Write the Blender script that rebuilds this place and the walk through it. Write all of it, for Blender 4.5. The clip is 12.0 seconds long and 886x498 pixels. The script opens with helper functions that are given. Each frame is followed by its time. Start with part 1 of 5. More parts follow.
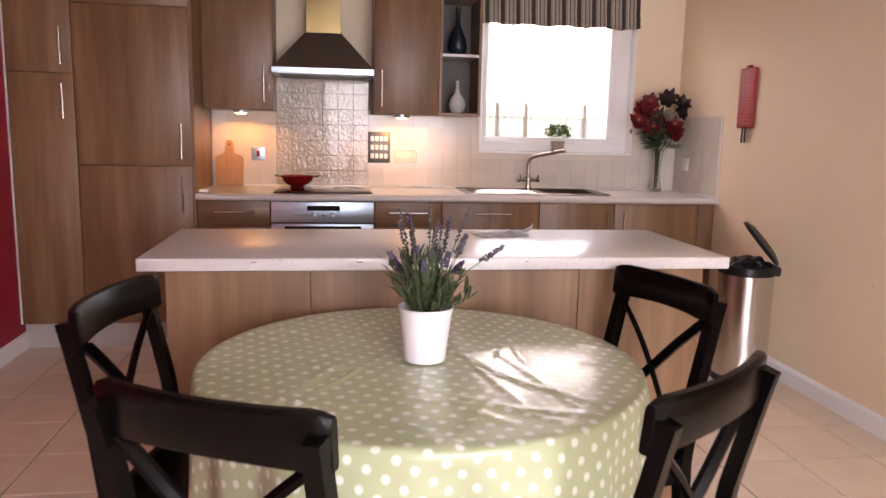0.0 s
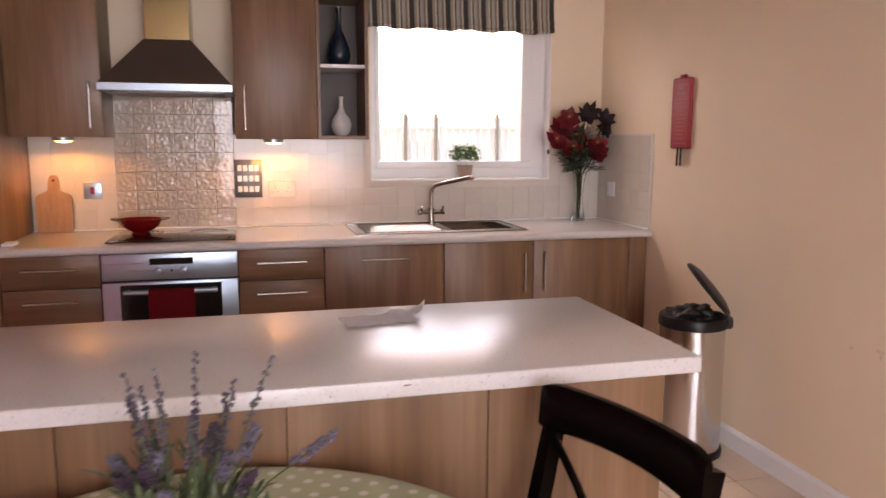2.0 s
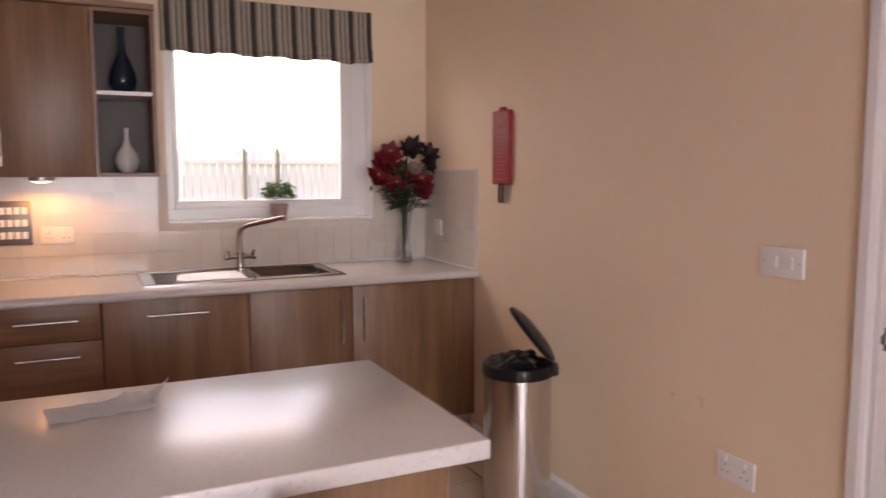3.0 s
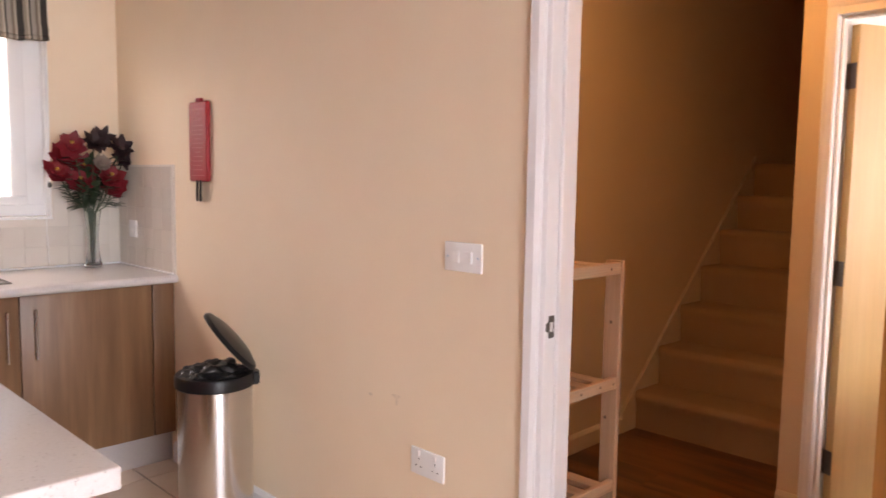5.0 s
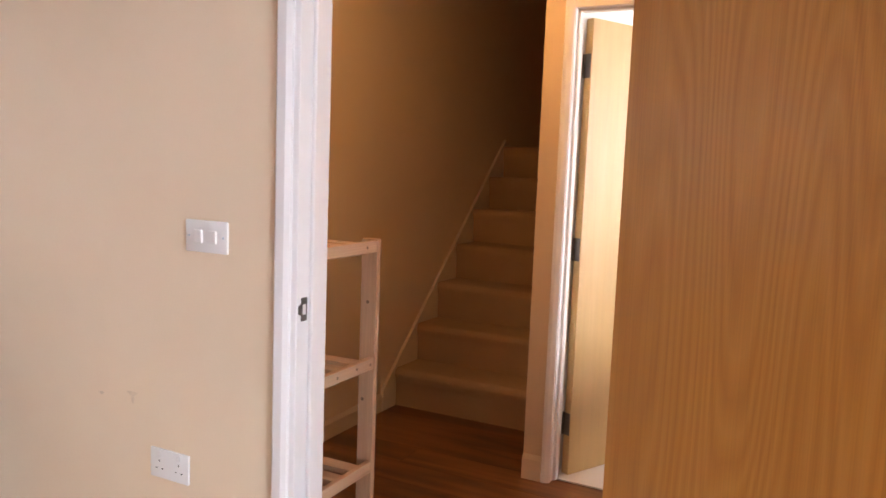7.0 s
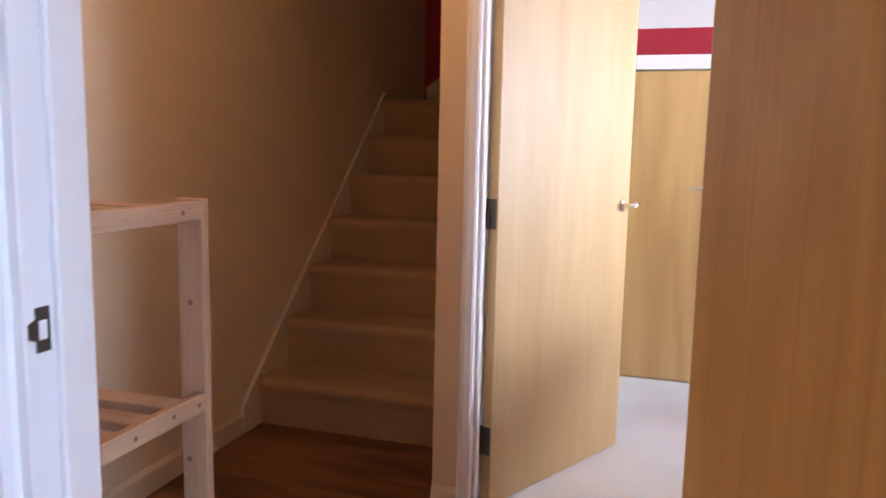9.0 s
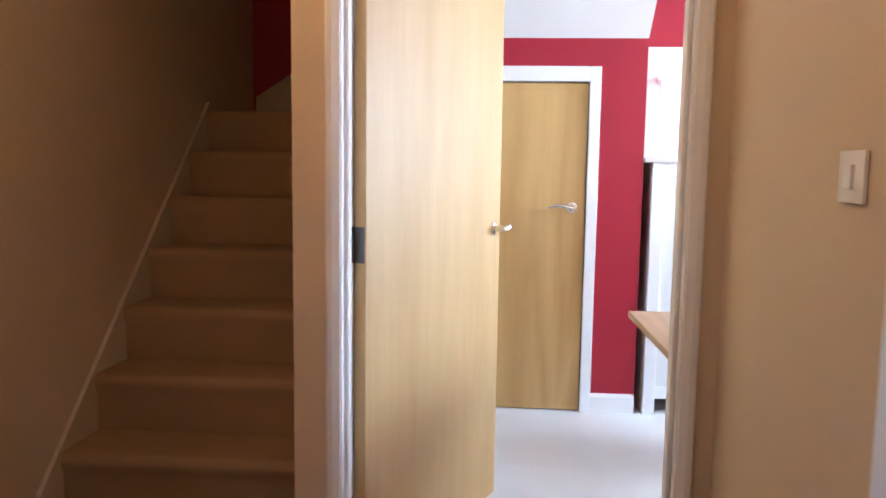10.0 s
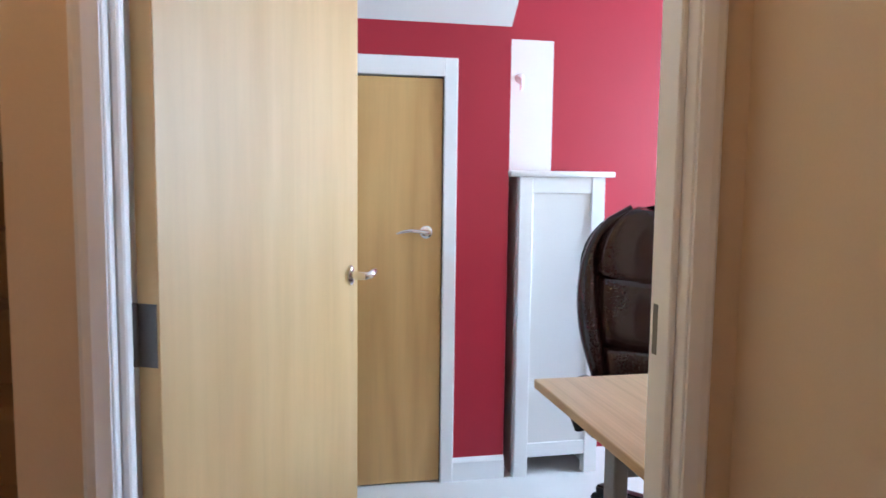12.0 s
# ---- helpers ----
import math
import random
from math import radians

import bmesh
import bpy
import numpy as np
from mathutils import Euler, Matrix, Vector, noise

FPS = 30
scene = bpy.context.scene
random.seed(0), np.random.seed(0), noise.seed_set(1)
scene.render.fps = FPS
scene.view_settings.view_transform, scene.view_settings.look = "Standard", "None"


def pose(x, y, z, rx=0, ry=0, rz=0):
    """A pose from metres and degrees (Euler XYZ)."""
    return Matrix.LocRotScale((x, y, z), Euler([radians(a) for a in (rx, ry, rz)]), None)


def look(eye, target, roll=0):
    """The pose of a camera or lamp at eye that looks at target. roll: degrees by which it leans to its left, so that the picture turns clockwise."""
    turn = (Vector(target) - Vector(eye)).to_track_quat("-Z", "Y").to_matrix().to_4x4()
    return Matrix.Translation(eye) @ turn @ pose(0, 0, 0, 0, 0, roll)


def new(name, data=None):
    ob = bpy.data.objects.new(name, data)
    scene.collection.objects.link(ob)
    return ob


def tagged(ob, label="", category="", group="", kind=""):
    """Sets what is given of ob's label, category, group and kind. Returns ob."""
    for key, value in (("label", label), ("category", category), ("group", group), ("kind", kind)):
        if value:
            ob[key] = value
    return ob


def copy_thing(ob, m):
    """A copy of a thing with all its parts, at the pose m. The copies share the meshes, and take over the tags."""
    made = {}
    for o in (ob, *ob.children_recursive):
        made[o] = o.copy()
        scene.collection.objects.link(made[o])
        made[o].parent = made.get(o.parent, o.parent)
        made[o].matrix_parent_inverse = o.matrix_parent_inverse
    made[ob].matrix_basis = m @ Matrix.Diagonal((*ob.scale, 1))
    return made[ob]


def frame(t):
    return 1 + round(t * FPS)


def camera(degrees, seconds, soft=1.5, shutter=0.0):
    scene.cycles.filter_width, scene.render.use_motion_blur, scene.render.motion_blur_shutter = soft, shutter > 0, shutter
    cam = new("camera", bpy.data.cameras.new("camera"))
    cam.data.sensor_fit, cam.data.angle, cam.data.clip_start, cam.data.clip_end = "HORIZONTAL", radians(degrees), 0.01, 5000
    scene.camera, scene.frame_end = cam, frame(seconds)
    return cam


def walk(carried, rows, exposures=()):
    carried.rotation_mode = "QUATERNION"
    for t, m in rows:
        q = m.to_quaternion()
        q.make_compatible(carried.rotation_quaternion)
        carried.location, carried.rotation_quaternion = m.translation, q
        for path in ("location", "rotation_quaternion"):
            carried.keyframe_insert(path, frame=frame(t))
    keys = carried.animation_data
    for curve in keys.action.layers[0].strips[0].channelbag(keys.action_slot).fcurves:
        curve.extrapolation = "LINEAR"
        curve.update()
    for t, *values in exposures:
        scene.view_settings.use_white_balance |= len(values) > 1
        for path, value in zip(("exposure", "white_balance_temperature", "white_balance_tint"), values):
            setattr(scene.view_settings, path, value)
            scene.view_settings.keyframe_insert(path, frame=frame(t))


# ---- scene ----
cam = camera(61.6, 12.0, 1.5, 0.35)
PATH = [
    (0, (0.061, -0.01, 1.297), (0.351, 1.944, 0.98), 1.3),
    (0.5, (0.055, 0.256, 1.317), (0.397, 2.199, 0.99), 1.4),
    (1, (0.095, 0.468, 1.331), (0.496, 2.402, 1.014), 1.2),
    (1.5, (0.209, 0.661, 1.367), (0.657, 2.584, 1.05), 0.7),
    (2, (0.358, 0.788, 1.389), (0.858, 2.702, 1.096), 0.2),
    (2.5, (0.52, 0.911, 1.39), (1.153, 2.792, 1.138), -0.4),
    (3, (0.681, 1.039, 1.397), (1.533, 2.837, 1.195), -0.1),
    (5, (0.876, 1.044, 1.367), (2.289, 2.447, 1.183), 0.9),
    (5.5, (0.912, 1.038, 1.365), (2.444, 2.309, 1.173), 0.9),
    (6, (0.927, 1.034, 1.361), (2.565, 2.165, 1.164), 1.2),
    (6.5, (0.945, 1.06, 1.35), (2.672, 2.049, 1.149), 1.6),
    (7, (0.976, 1.077, 1.352), (2.752, 1.971, 1.133), 2.2),
    (9, (1.72, 1.443, 1.225), (3.616, 2.021, 0.96), 1.2),
    (9.5, (1.886, 1.561, 1.237), (3.843, 1.903, 1.006), 0.5),
    (10, (2.086, 1.649, 1.234), (4.07, 1.768, 1.016), 0.8),
    (10.5, (2.302, 1.69, 1.249), (4.291, 1.688, 1.042), 1.0),
    (11, (2.497, 1.721, 1.245), (4.484, 1.624, 1.045), 0.9),
    (11.5, (2.758, 1.756, 1.269), (4.733, 1.517, 1.07), 1.0),
    (12, (2.897, 1.794, 1.271), (4.842, 1.373, 1.075), 0.7),
]
# exposure and white balance drift as the camera goes from the kitchen to the hall
EXPO = [(0, 2.68, 9000, 36), (1.5, 2.62, 9200, 37), (2.5, 2.32, 9200, 37), (3.2, 2.2, 9100, 36), (5.0, 3.0, 8700, 30), (7.2, 3.15, 7600, 22), (9.0, 2.98, 5950, 20), (10.0, 2.95, 5600, 12), (10.5, 2.84, 5550, 10), (12, 2.5, 5350, 7)]
walk(cam, [(t, look(e, g, r)) for t, e, g, r in PATH], EXPO)

# ---- light ----
world = bpy.data.worlds.new("sky")
scene.world = world
world.use_nodes = True
wn = world.node_tree.nodes
sky = wn.new("ShaderNodeTexSky")
sky.sky_type, sky.sun_disc = "NISHITA", False
sky.sun_elevation, sky.sun_rotation = radians(38), radians(270)
world.node_tree.links.new(sky.outputs[0], wn["Background"].inputs[0])
wn["Background"].inputs[1].default_value = 0.15

sun = new("sun", bpy.data.lights.new("sun", "SUN"))
sun.data.energy, sun.data.angle, sun.data.color = 1.5, radians(10), (1, 0.95, 0.88)
sun.matrix_basis = look((0, 0, 0), (1, 0, -math.tan(radians(38))))


def area(name, eye, target, w, h, power, colour):
    ob = new(name, bpy.data.lights.new(name, "AREA"))
    ob.data.shape, ob.data.size, ob.data.size_y, ob.data.energy, ob.data.color = "RECTANGLE", w, h, power, colour
    ob.matrix_basis = look(eye, target)
    return ob


def bulb(name, eye, power, colour, spread=140):
    ob = new(name, bpy.data.lights.new(name, "SPOT"))
    ob.data.energy, ob.data.color, ob.data.shadow_soft_size = power, colour, 0.025
    ob.data.spot_size, ob.data.spot_blend = radians(spread), 0.25
    ob.matrix_basis = look(eye, (eye[0], eye[1] + 0.02, 0))
    return ob


DAY = (0.93, 0.97, 1.0)
area("window_light_north", (1.55, 5.62, 2.42), (1.40, 3, -0.3), 1.5, 0.9, 5.5, DAY)
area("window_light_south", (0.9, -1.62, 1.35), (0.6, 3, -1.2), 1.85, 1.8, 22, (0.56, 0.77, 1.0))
area("window_light_study", (5.1, -1.25, 1.5), (5.0, 2, 1.1), 1.3, 1.1, 10.8, (0.80, 0.92, 1.0))
# round ceiling lamp of the hall
lamp = new("hall_ceiling_bulb", bpy.data.lights.new("hall_ceiling_bulb", "POINT"))
lamp.data.energy, lamp.data.color, lamp.data.shadow_soft_size = 1.45, (1, 0.575, 0.235), 0.09
lamp.matrix_basis = Matrix.Translation((3.30, 2.15, 2.27))
bulb("cabinet_bulb", (-0.51, 4.80, 1.345), 0.55, (1, 0.50, 0.13), 165)
bulb("cabinet_bulb", (0.49, 4.80, 1.340), 0.72, (1, 0.50, 0.12), 165)


# ---- materials ----
def node_mat(name):
    m = bpy.data.materials.new(name)
    m.use_nodes = True
    nt = m.node_tree
    return m, nt.nodes, nt.links, nt.nodes["Principled BSDF"]


def ramp(n, stops):
    r = n.new("ShaderNodeValToRGB")
    while len(r.color_ramp.elements) < len(stops):
        r.color_ramp.elements.new(0.5)
    for e, (p, c) in zip(r.color_ramp.elements, stops):
        e.position, e.color = p, (*c, 1)
    return r


def noise_node(n, l, vec, scale, detail=4.0, rough=0.55):
    t = n.new("ShaderNodeTexNoise")
    t.inputs["Scale"].default_value, t.inputs["Detail"].default_value, t.inputs["Roughness"].default_value = scale, detail, rough
    l.new(vec, t.inputs["Vector"])
    return t


def coords(n, l, scale=(1, 1, 1), rand=False, rot=(0, 0, 0)):
    tc, mp = n.new("ShaderNodeTexCoord"), n.new("ShaderNodeMapping")
    mp.inputs["Scale"].default_value = scale
    mp.inputs["Rotation"].default_value = rot
    if rand:
        oi, add, cmb = n.new("ShaderNodeObjectInfo"), n.new("ShaderNodeVectorMath"), n.new("ShaderNodeVectorMath")
        cmb.operation = "SCALE"
        cmb.inputs[0].default_value = (7.3, 5.1, 3.7)
        l.new(oi.outputs["Random"], cmb.inputs["Scale"])
        l.new(tc.outputs["Object"], add.inputs[0])
        l.new(cmb.outputs[0], add.inputs[1])
        l.new(add.outputs[0], mp.inputs["Vector"])
    else:
        l.new(tc.outputs["Object"], mp.inputs["Vector"])
    return mp.outputs[0]


def bump(n, l, bsdf, fac, strength, dist=0.002):
    b = n.new("ShaderNodeBump")
    b.inputs["Strength"].default_value, b.inputs["Distance"].default_value = strength, dist
    l.new(fac, b.inputs["Height"])
    l.new(b.outputs[0], bsdf.inputs["Normal"])


def mix(n, l, fac, a, b, mode="MIX"):
    m = n.new("ShaderNodeMix")
    m.data_type, m.blend_type = "RGBA", mode
    for sock, v in ((m.inputs["Factor"], fac), (m.inputs["A"], a), (m.inputs["B"], b)):
        if isinstance(v, (float, int)):
            sock.default_value = v
        elif isinstance(v, tuple):
            sock.default_value = (*v, 1)
        else:
            l.new(v, sock)
    return m.outputs["Result"]


def paint(name, colour, rough=0.55, var=0.06, grain=140, strength=0.12, metal=0.0, coarse=1.3, rand=False):
    """Paint, plastic, fabric or stone: two scales of variation and a fine relief."""
    m, n, l, b = node_mat(name)
    vec = coords(n, l, rand=rand)
    big, fine = noise_node(n, l, vec, coarse, 3), noise_node(n, l, vec, grain, 3)
    lo, hi = tuple(c * (1 - var) for c in colour), tuple(min(1, c * (1 + var)) for c in colour)
    r1, r2 = ramp(n, [(0.3, lo), (0.7, hi)]), ramp(n, [(0.3, (1 - var * 0.6,) * 3), (0.7, (1.0,) * 3)])
    l.new(big.outputs[0], r1.inputs[0])
    l.new(fine.outputs[0], r2.inputs[0])
    l.new(mix(n, l, 1.0, r1.outputs[0], r2.outputs[0], "MULTIPLY"), b.inputs["Base Color"])
    b.inputs["Roughness"].default_value, b.inputs["Metallic"].default_value = rough, metal
    bump(n, l, b, fine.outputs[0], strength, 0.001)
    return m


def wood(name, dark, mid, light, rough=0.4, scale=1.0, axis="z", cathedral=0.0, coat=0.0, across=16.0, detail=6.0, lines=17.0, pores=0.8):
    """Straight or cathedral grain that runs along one axis."""
    m, n, l, b = node_mat(name)
    s = [across * scale, across * scale, across * scale]
    s["xyz".index(axis)] = 0.9 * scale
    vec = coords(n, l, tuple(s), rand=True)
    a = noise_node(n, l, vec, 1.0, detail, 0.55)
    s2 = [c * 9 for c in s]
    s2["xyz".index(axis)] = 3.0 * scale
    fine = noise_node(n, l, coords(n, l, tuple(s2), rand=True), 1.0, 3)
    fac = a.outputs[0]
    if cathedral:
        s3 = [3.4 * scale, 3.4 * scale, 3.4 * scale]
        s3["xyz".index(axis)] = 0.42 * scale
        c = noise_node(n, l, coords(n, l, tuple(s3), rand=True), 1.0, 1.5)
        mul, frac = n.new("ShaderNodeMath"), n.new("ShaderNodeMath")
        mul.operation, frac.operation = "MULTIPLY", "PINGPONG"
        mul.inputs[1].default_value, frac.inputs[1].default_value = lines, 1.0
        l.new(c.outputs[0], mul.inputs[0])
        l.new(mul.outputs[0], frac.inputs[0])
        mx = n.new("ShaderNodeMix")
        mx.inputs[0].default_value = cathedral
        l.new(fac, mx.inputs[2])
        l.new(frac.outputs[0], mx.inputs[3])
        fac = mx.outputs[0]
    r = ramp(n, [(0.25, dark), (0.5, mid), (0.75, light)])
    l.new(fac, r.inputs[0])
    r2 = ramp(n, [(0.3, (0.8, 0.8, 0.8)), (0.62, (1.0, 1.0, 1.0))])
    l.new(fine.outputs[0], r2.inputs[0])
    l.new(mix(n, l, pores, r.outputs[0], r2.outputs[0], "MULTIPLY"), b.inputs["Base Color"])
    b.inputs["Roughness"].default_value = rough
    b.inputs["Coat Weight"].default_value, b.inputs["Coat Roughness"].default_value = coat, 0.2
    bump(n, l, b, fine.outputs[0], 0.06, 0.001)
    return m


def metal(name, colour, rough, brushed=""):
    m, n, l, b = node_mat(name)
    s = [260.0, 260.0, 260.0]
    if brushed:
        s["xyz".index(brushed)] = 4.0
    f = noise_node(n, l, coords(n, l, tuple(s)), 1.0, 2)
    r = ramp(n, [(0.3, (rough * 0.8,) * 3), (0.7, (rough * 1.25,) * 3)])
    l.new(f.outputs[0], r.inputs[0])
    l.new(r.outputs[0], b.inputs["Roughness"])
    b.inputs["Base Color"].default_value, b.inputs["Metallic"].default_value = (*colour, 1), 1.0
    if brushed:
        bump(n, l, b, f.outputs[0], 0.004, 0.0005)
    return m


def glow(name, colour, power):
    m, n, l, b = node_mat(name)
    b.inputs["Emission Color"].default_value, b.inputs["Emission Strength"].default_value = (*colour, 1), power
    return m


def glass(name, colour=(1, 1, 1), rough=0.0):
    m, n, l, b = node_mat(name)
    b.inputs["Transmission Weight"].default_value, b.inputs["Roughness"].default_value = 1.0, rough
    b.inputs["Base Color"].default_value, b.inputs["IOR"].default_value = (*colour, 1), 1.45
    return m


def worktop_mat():
    m, n, l, b = node_mat("speckled_laminate")
    vec = coords(n, l)
    big = noise_node(n, l, vec, 2.0, 3)
    spot = n.new("ShaderNodeTexVoronoi")
    spot.inputs["Scale"].default_value = 95
    l.new(vec, spot.inputs["Vector"])
    sp = noise_node(n, l, vec, 125, 4, 0.72)
    r0 = ramp(n, [(0.3, (0.60, 0.56, 0.545)), (0.7, (0.68, 0.64, 0.625))])
    l.new(big.outputs[0], r0.inputs[0])
    r1 = ramp(n, [(0.30, (0.45, 0.42, 0.41)), (0.38, (0.93, 0.93, 0.93)), (0.66, (1.0, 1.0, 1.0)), (0.72, (1.15, 1.15, 1.15))])
    l.new(sp.outputs[0], r1.inputs[0])
    l.new(mix(n, l, 1.0, r0.outputs[0], r1.outputs[0], "MULTIPLY"), b.inputs["Base Color"])
    b.inputs["Roughness"].default_value = 0.30
    b.inputs["Coat Weight"].default_value, b.inputs["Coat Roughness"].default_value = 0.7, 0.20
    bump(n, l, b, sp.outputs[0], 0.05, 0.0006)
    return m


def cloth_mat():
    """Sage oilcloth with a diagonal grid of white dots, laid by the cloth's own UVs in metres."""
    m, n, l, b = node_mat("dotted_oilcloth")
    uv, mp = n.new("ShaderNodeUVMap"), n.new("ShaderNodeMapping")
    mp.inputs["Rotation"].default_value = (0, 0, radians(38))
    mp.inputs["Scale"].default_value = (25, 25, 25)
    l.new(uv.outputs[0], mp.inputs["Vector"])
    vo = n.new("ShaderNodeTexVoronoi")
    vo.inputs["Scale"].default_value, vo.inputs["Randomness"].default_value = 1.0, 0.06
    vo.voronoi_dimensions = "2D"
    l.new(mp.outputs[0], vo.inputs["Vector"])
    r = ramp(n, [(0.15, (1, 1, 1)), (0.27, (0, 0, 0))])
    l.new(vo.outputs["Distance"], r.inputs[0])
    big = noise_node(n, l, coords(n, l), 3.0, 3)
    r2 = ramp(n, [(0.3, (0.335, 0.375, 0.220)), (0.7, (0.39, 0.43, 0.26))])
    l.new(big.outputs[0], r2.inputs[0])
    l.new(mix(n, l, r.outputs[0], r2.outputs[0], (0.62, 0.645, 0.585)), b.inputs["Base Color"])
    b.inputs["Roughness"].default_value = 0.36
    b.inputs["Coat Weight"].default_value, b.inputs["Coat Roughness"].default_value = 0.75, 0.13
    f = noise_node(n, l, coords(n, l, (5, 11, 5), rot=(0, 0, 0.5)), 1.7, 5, 0.6)
    bump(n, l, b, f.outputs[0], 0.42, 0.006)
    return m


def stripe_mat():
    m, n, l, b = node_mat("striped_fabric")
    sep, mul, fr = n.new("ShaderNodeSeparateXYZ"), n.new("ShaderNodeMath"), n.new("ShaderNodeMath")
    l.new(coords(n, l), sep.inputs[0])
    mul.operation, fr.operation = "MULTIPLY", "FRACT"
    mul.inputs[1].default_value = 9.6
    l.new(sep.outputs["X"], mul.inputs[0])
    l.new(mul.outputs[0], fr.inputs[0])
    r = ramp(n, [(0.0, (0.05, 0.045, 0.04)), (0.27, (0.33, 0.28, 0.22)), (0.42, (0.55, 0.48, 0.38)), (0.52, (0.07, 0.065, 0.06)),
                 (0.60, (0.40, 0.36, 0.31)), (0.78, (0.22, 0.18, 0.14)), (0.90, (0.5, 0.44, 0.36))])
    r.color_ramp.interpolation = "CONSTANT"
    l.new(fr.outputs[0], r.inputs[0])
    weave = noise_node(n, l, coords(n, l), 420, 2)
    r2 = ramp(n, [(0.3, (0.75, 0.75, 0.75)), (0.7, (1, 1, 1))])
    l.new(weave.outputs[0], r2.inputs[0])
    l.new(mix(n, l, 1.0, r.outputs[0], r2.outputs[0], "MULTIPLY"), b.inputs["Base Color"])
    b.inputs["Roughness"].default_value = 0.9
    bump(n, l, b, weave.outputs[0], 0.3, 0.001)
    return m


def tile_mat(name, lo, hi, rough, wave=0.0, wave_scale=60, coarse=4.0, detail=2.0, coat=0.0):
    m, n, l, b = node_mat(name)
    vec = coords(n, l, rand=True)
    oi = n.new("ShaderNodeObjectInfo")
    big = noise_node(n, l, vec, coarse, 5, 0.6)
    r = ramp(n, [(0.25, lo), (0.75, hi)])
    l.new(big.outputs[0], r.inputs[0])
    r2 = ramp(n, [(0.0, (0.93, 0.93, 0.93)), (1.0, (1, 1, 1))])
    l.new(oi.outputs["Random"], r2.inputs[0])
    l.new(mix(n, l, 1.0, r.outputs[0], r2.outputs[0], "MULTIPLY"), b.inputs["Base Color"])
    b.inputs["Roughness"].default_value = rough
    f = noise_node(n, l, vec, wave_scale, detail)
    bump(n, l, b, f.outputs[0], wave, 0.003)
    b.inputs["Coat Weight"].default_value, b.inputs["Coat Roughness"].default_value = coat, 0.03
    return m


MAGNOLIA = paint("magnolia_paint", (0.88, 0.715, 0.535), 0.65, 0.035, 220, 0.10)
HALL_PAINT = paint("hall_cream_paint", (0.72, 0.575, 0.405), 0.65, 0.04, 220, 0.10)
RED = paint("red_paint", (0.38, 0.010, 0.030), 0.5, 0.05, 220, 0.08)
WHITE = paint("white_paint", (0.80, 0.79, 0.78), 0.5, 0.03, 160, 0.05)
GLOSS = paint("white_gloss_paint", (0.87, 0.87, 0.88), 0.42, 0.02, 60, 0.01)
UPVC = paint("white_plastic", (0.88, 0.88, 0.87), 0.25, 0.02, 60, 0.02)
CABINET = wood("cabinet_laminate", (0.150, 0.070, 0.032), (0.235, 0.118, 0.058), (0.345, 0.192, 0.105), 0.40, 1.0, "z", 0.0, 0.0, 9, 6.0, 17.0, 0.75)
CABINET_H = wood("cabinet_laminate_flat", (0.150, 0.070, 0.032), (0.235, 0.118, 0.058), (0.345, 0.192, 0.105), 0.40, 1.0, "x", 0.0, 0.0, 9, 6.0, 17.0, 0.75)
OAK = wood("oak_veneer", (0.47, 0.185, 0.026), (0.53, 0.220, 0.034), (0.575, 0.255, 0.048), 0.42, 1.0, "z", 0.36, 0.0, 34, 4.0, 72.0, 0.6)
MAPLE = wood("maple_veneer", (0.54, 0.345, 0.140), (0.60, 0.405, 0.178), (0.65, 0.455, 0.212), 0.46, 1.0, "z", 0.25, 0.0, 4, 3.0, 6.0, 0.35)
BIRCH = wood("birch_veneer", (0.54, 0.325, 0.115), (0.61, 0.38, 0.145), (0.66, 0.425, 0.17), 0.36, 1.0, "z", 0.45, 0.0, 6, 3.0, 10.0, 0.35)
PINE = wood("bare_pine", (0.50, 0.31, 0.19), (0.60, 0.40, 0.26), (0.66, 0.46, 0.31), 0.6, 1.4, "z", 0.2, 0.0, 22)
PINE_H = wood("bare_pine_flat", (0.50, 0.31, 0.19), (0.60, 0.40, 0.26), (0.66, 0.46, 0.31), 0.6, 1.4, "y", 0.2, 0.0, 22)
PINE_X = wood("bare_pine_end", (0.50, 0.31, 0.19), (0.60, 0.40, 0.26), (0.66, 0.46, 0.31), 0.6, 1.4, "x", 0.2, 0.0, 22)
LAMINATE = wood("brown_laminate_floor", (0.085, 0.030, 0.011), (0.175, 0.066, 0.023), (0.26, 0.108, 0.042), 0.35, 1.6, "y", 0.35, 0.0, 6, 5.0, 7.0, 0.6)
BEECH = wood("beech_desk", (0.52, 0.37, 0.22), (0.60, 0.44, 0.28), (0.66, 0.50, 0.33), 0.4, 1.0, "x", 0.0, 0.0, 18)
BOARD = wood("beech_board", (0.38, 0.19, 0.085), (0.45, 0.235, 0.11), (0.50, 0.28, 0.14), 0.5, 2.0, "z", 0.0, 0.0, 18)
BLACKWOOD = paint("black_brown_lacquer", (0.0032, 0.0022, 0.002), 0.24, 0.25, 60, 0.05)
BLACKWOOD.node_tree.nodes["Principled BSDF"].inputs["Specular IOR Level"].default_value = 0.11
WORKTOP = worktop_mat()
CLOTH = cloth_mat()
STRIPE = stripe_mat()
FLOOR_TILE = tile_mat("beige_floor_tile", (0.72, 0.56, 0.43), (0.82, 0.66, 0.53), 0.32, 0.03, 30, 6)
GROUT = paint("dark_grout", (0.09, 0.058, 0.040), 0.9, 0.15, 200, 0.3)
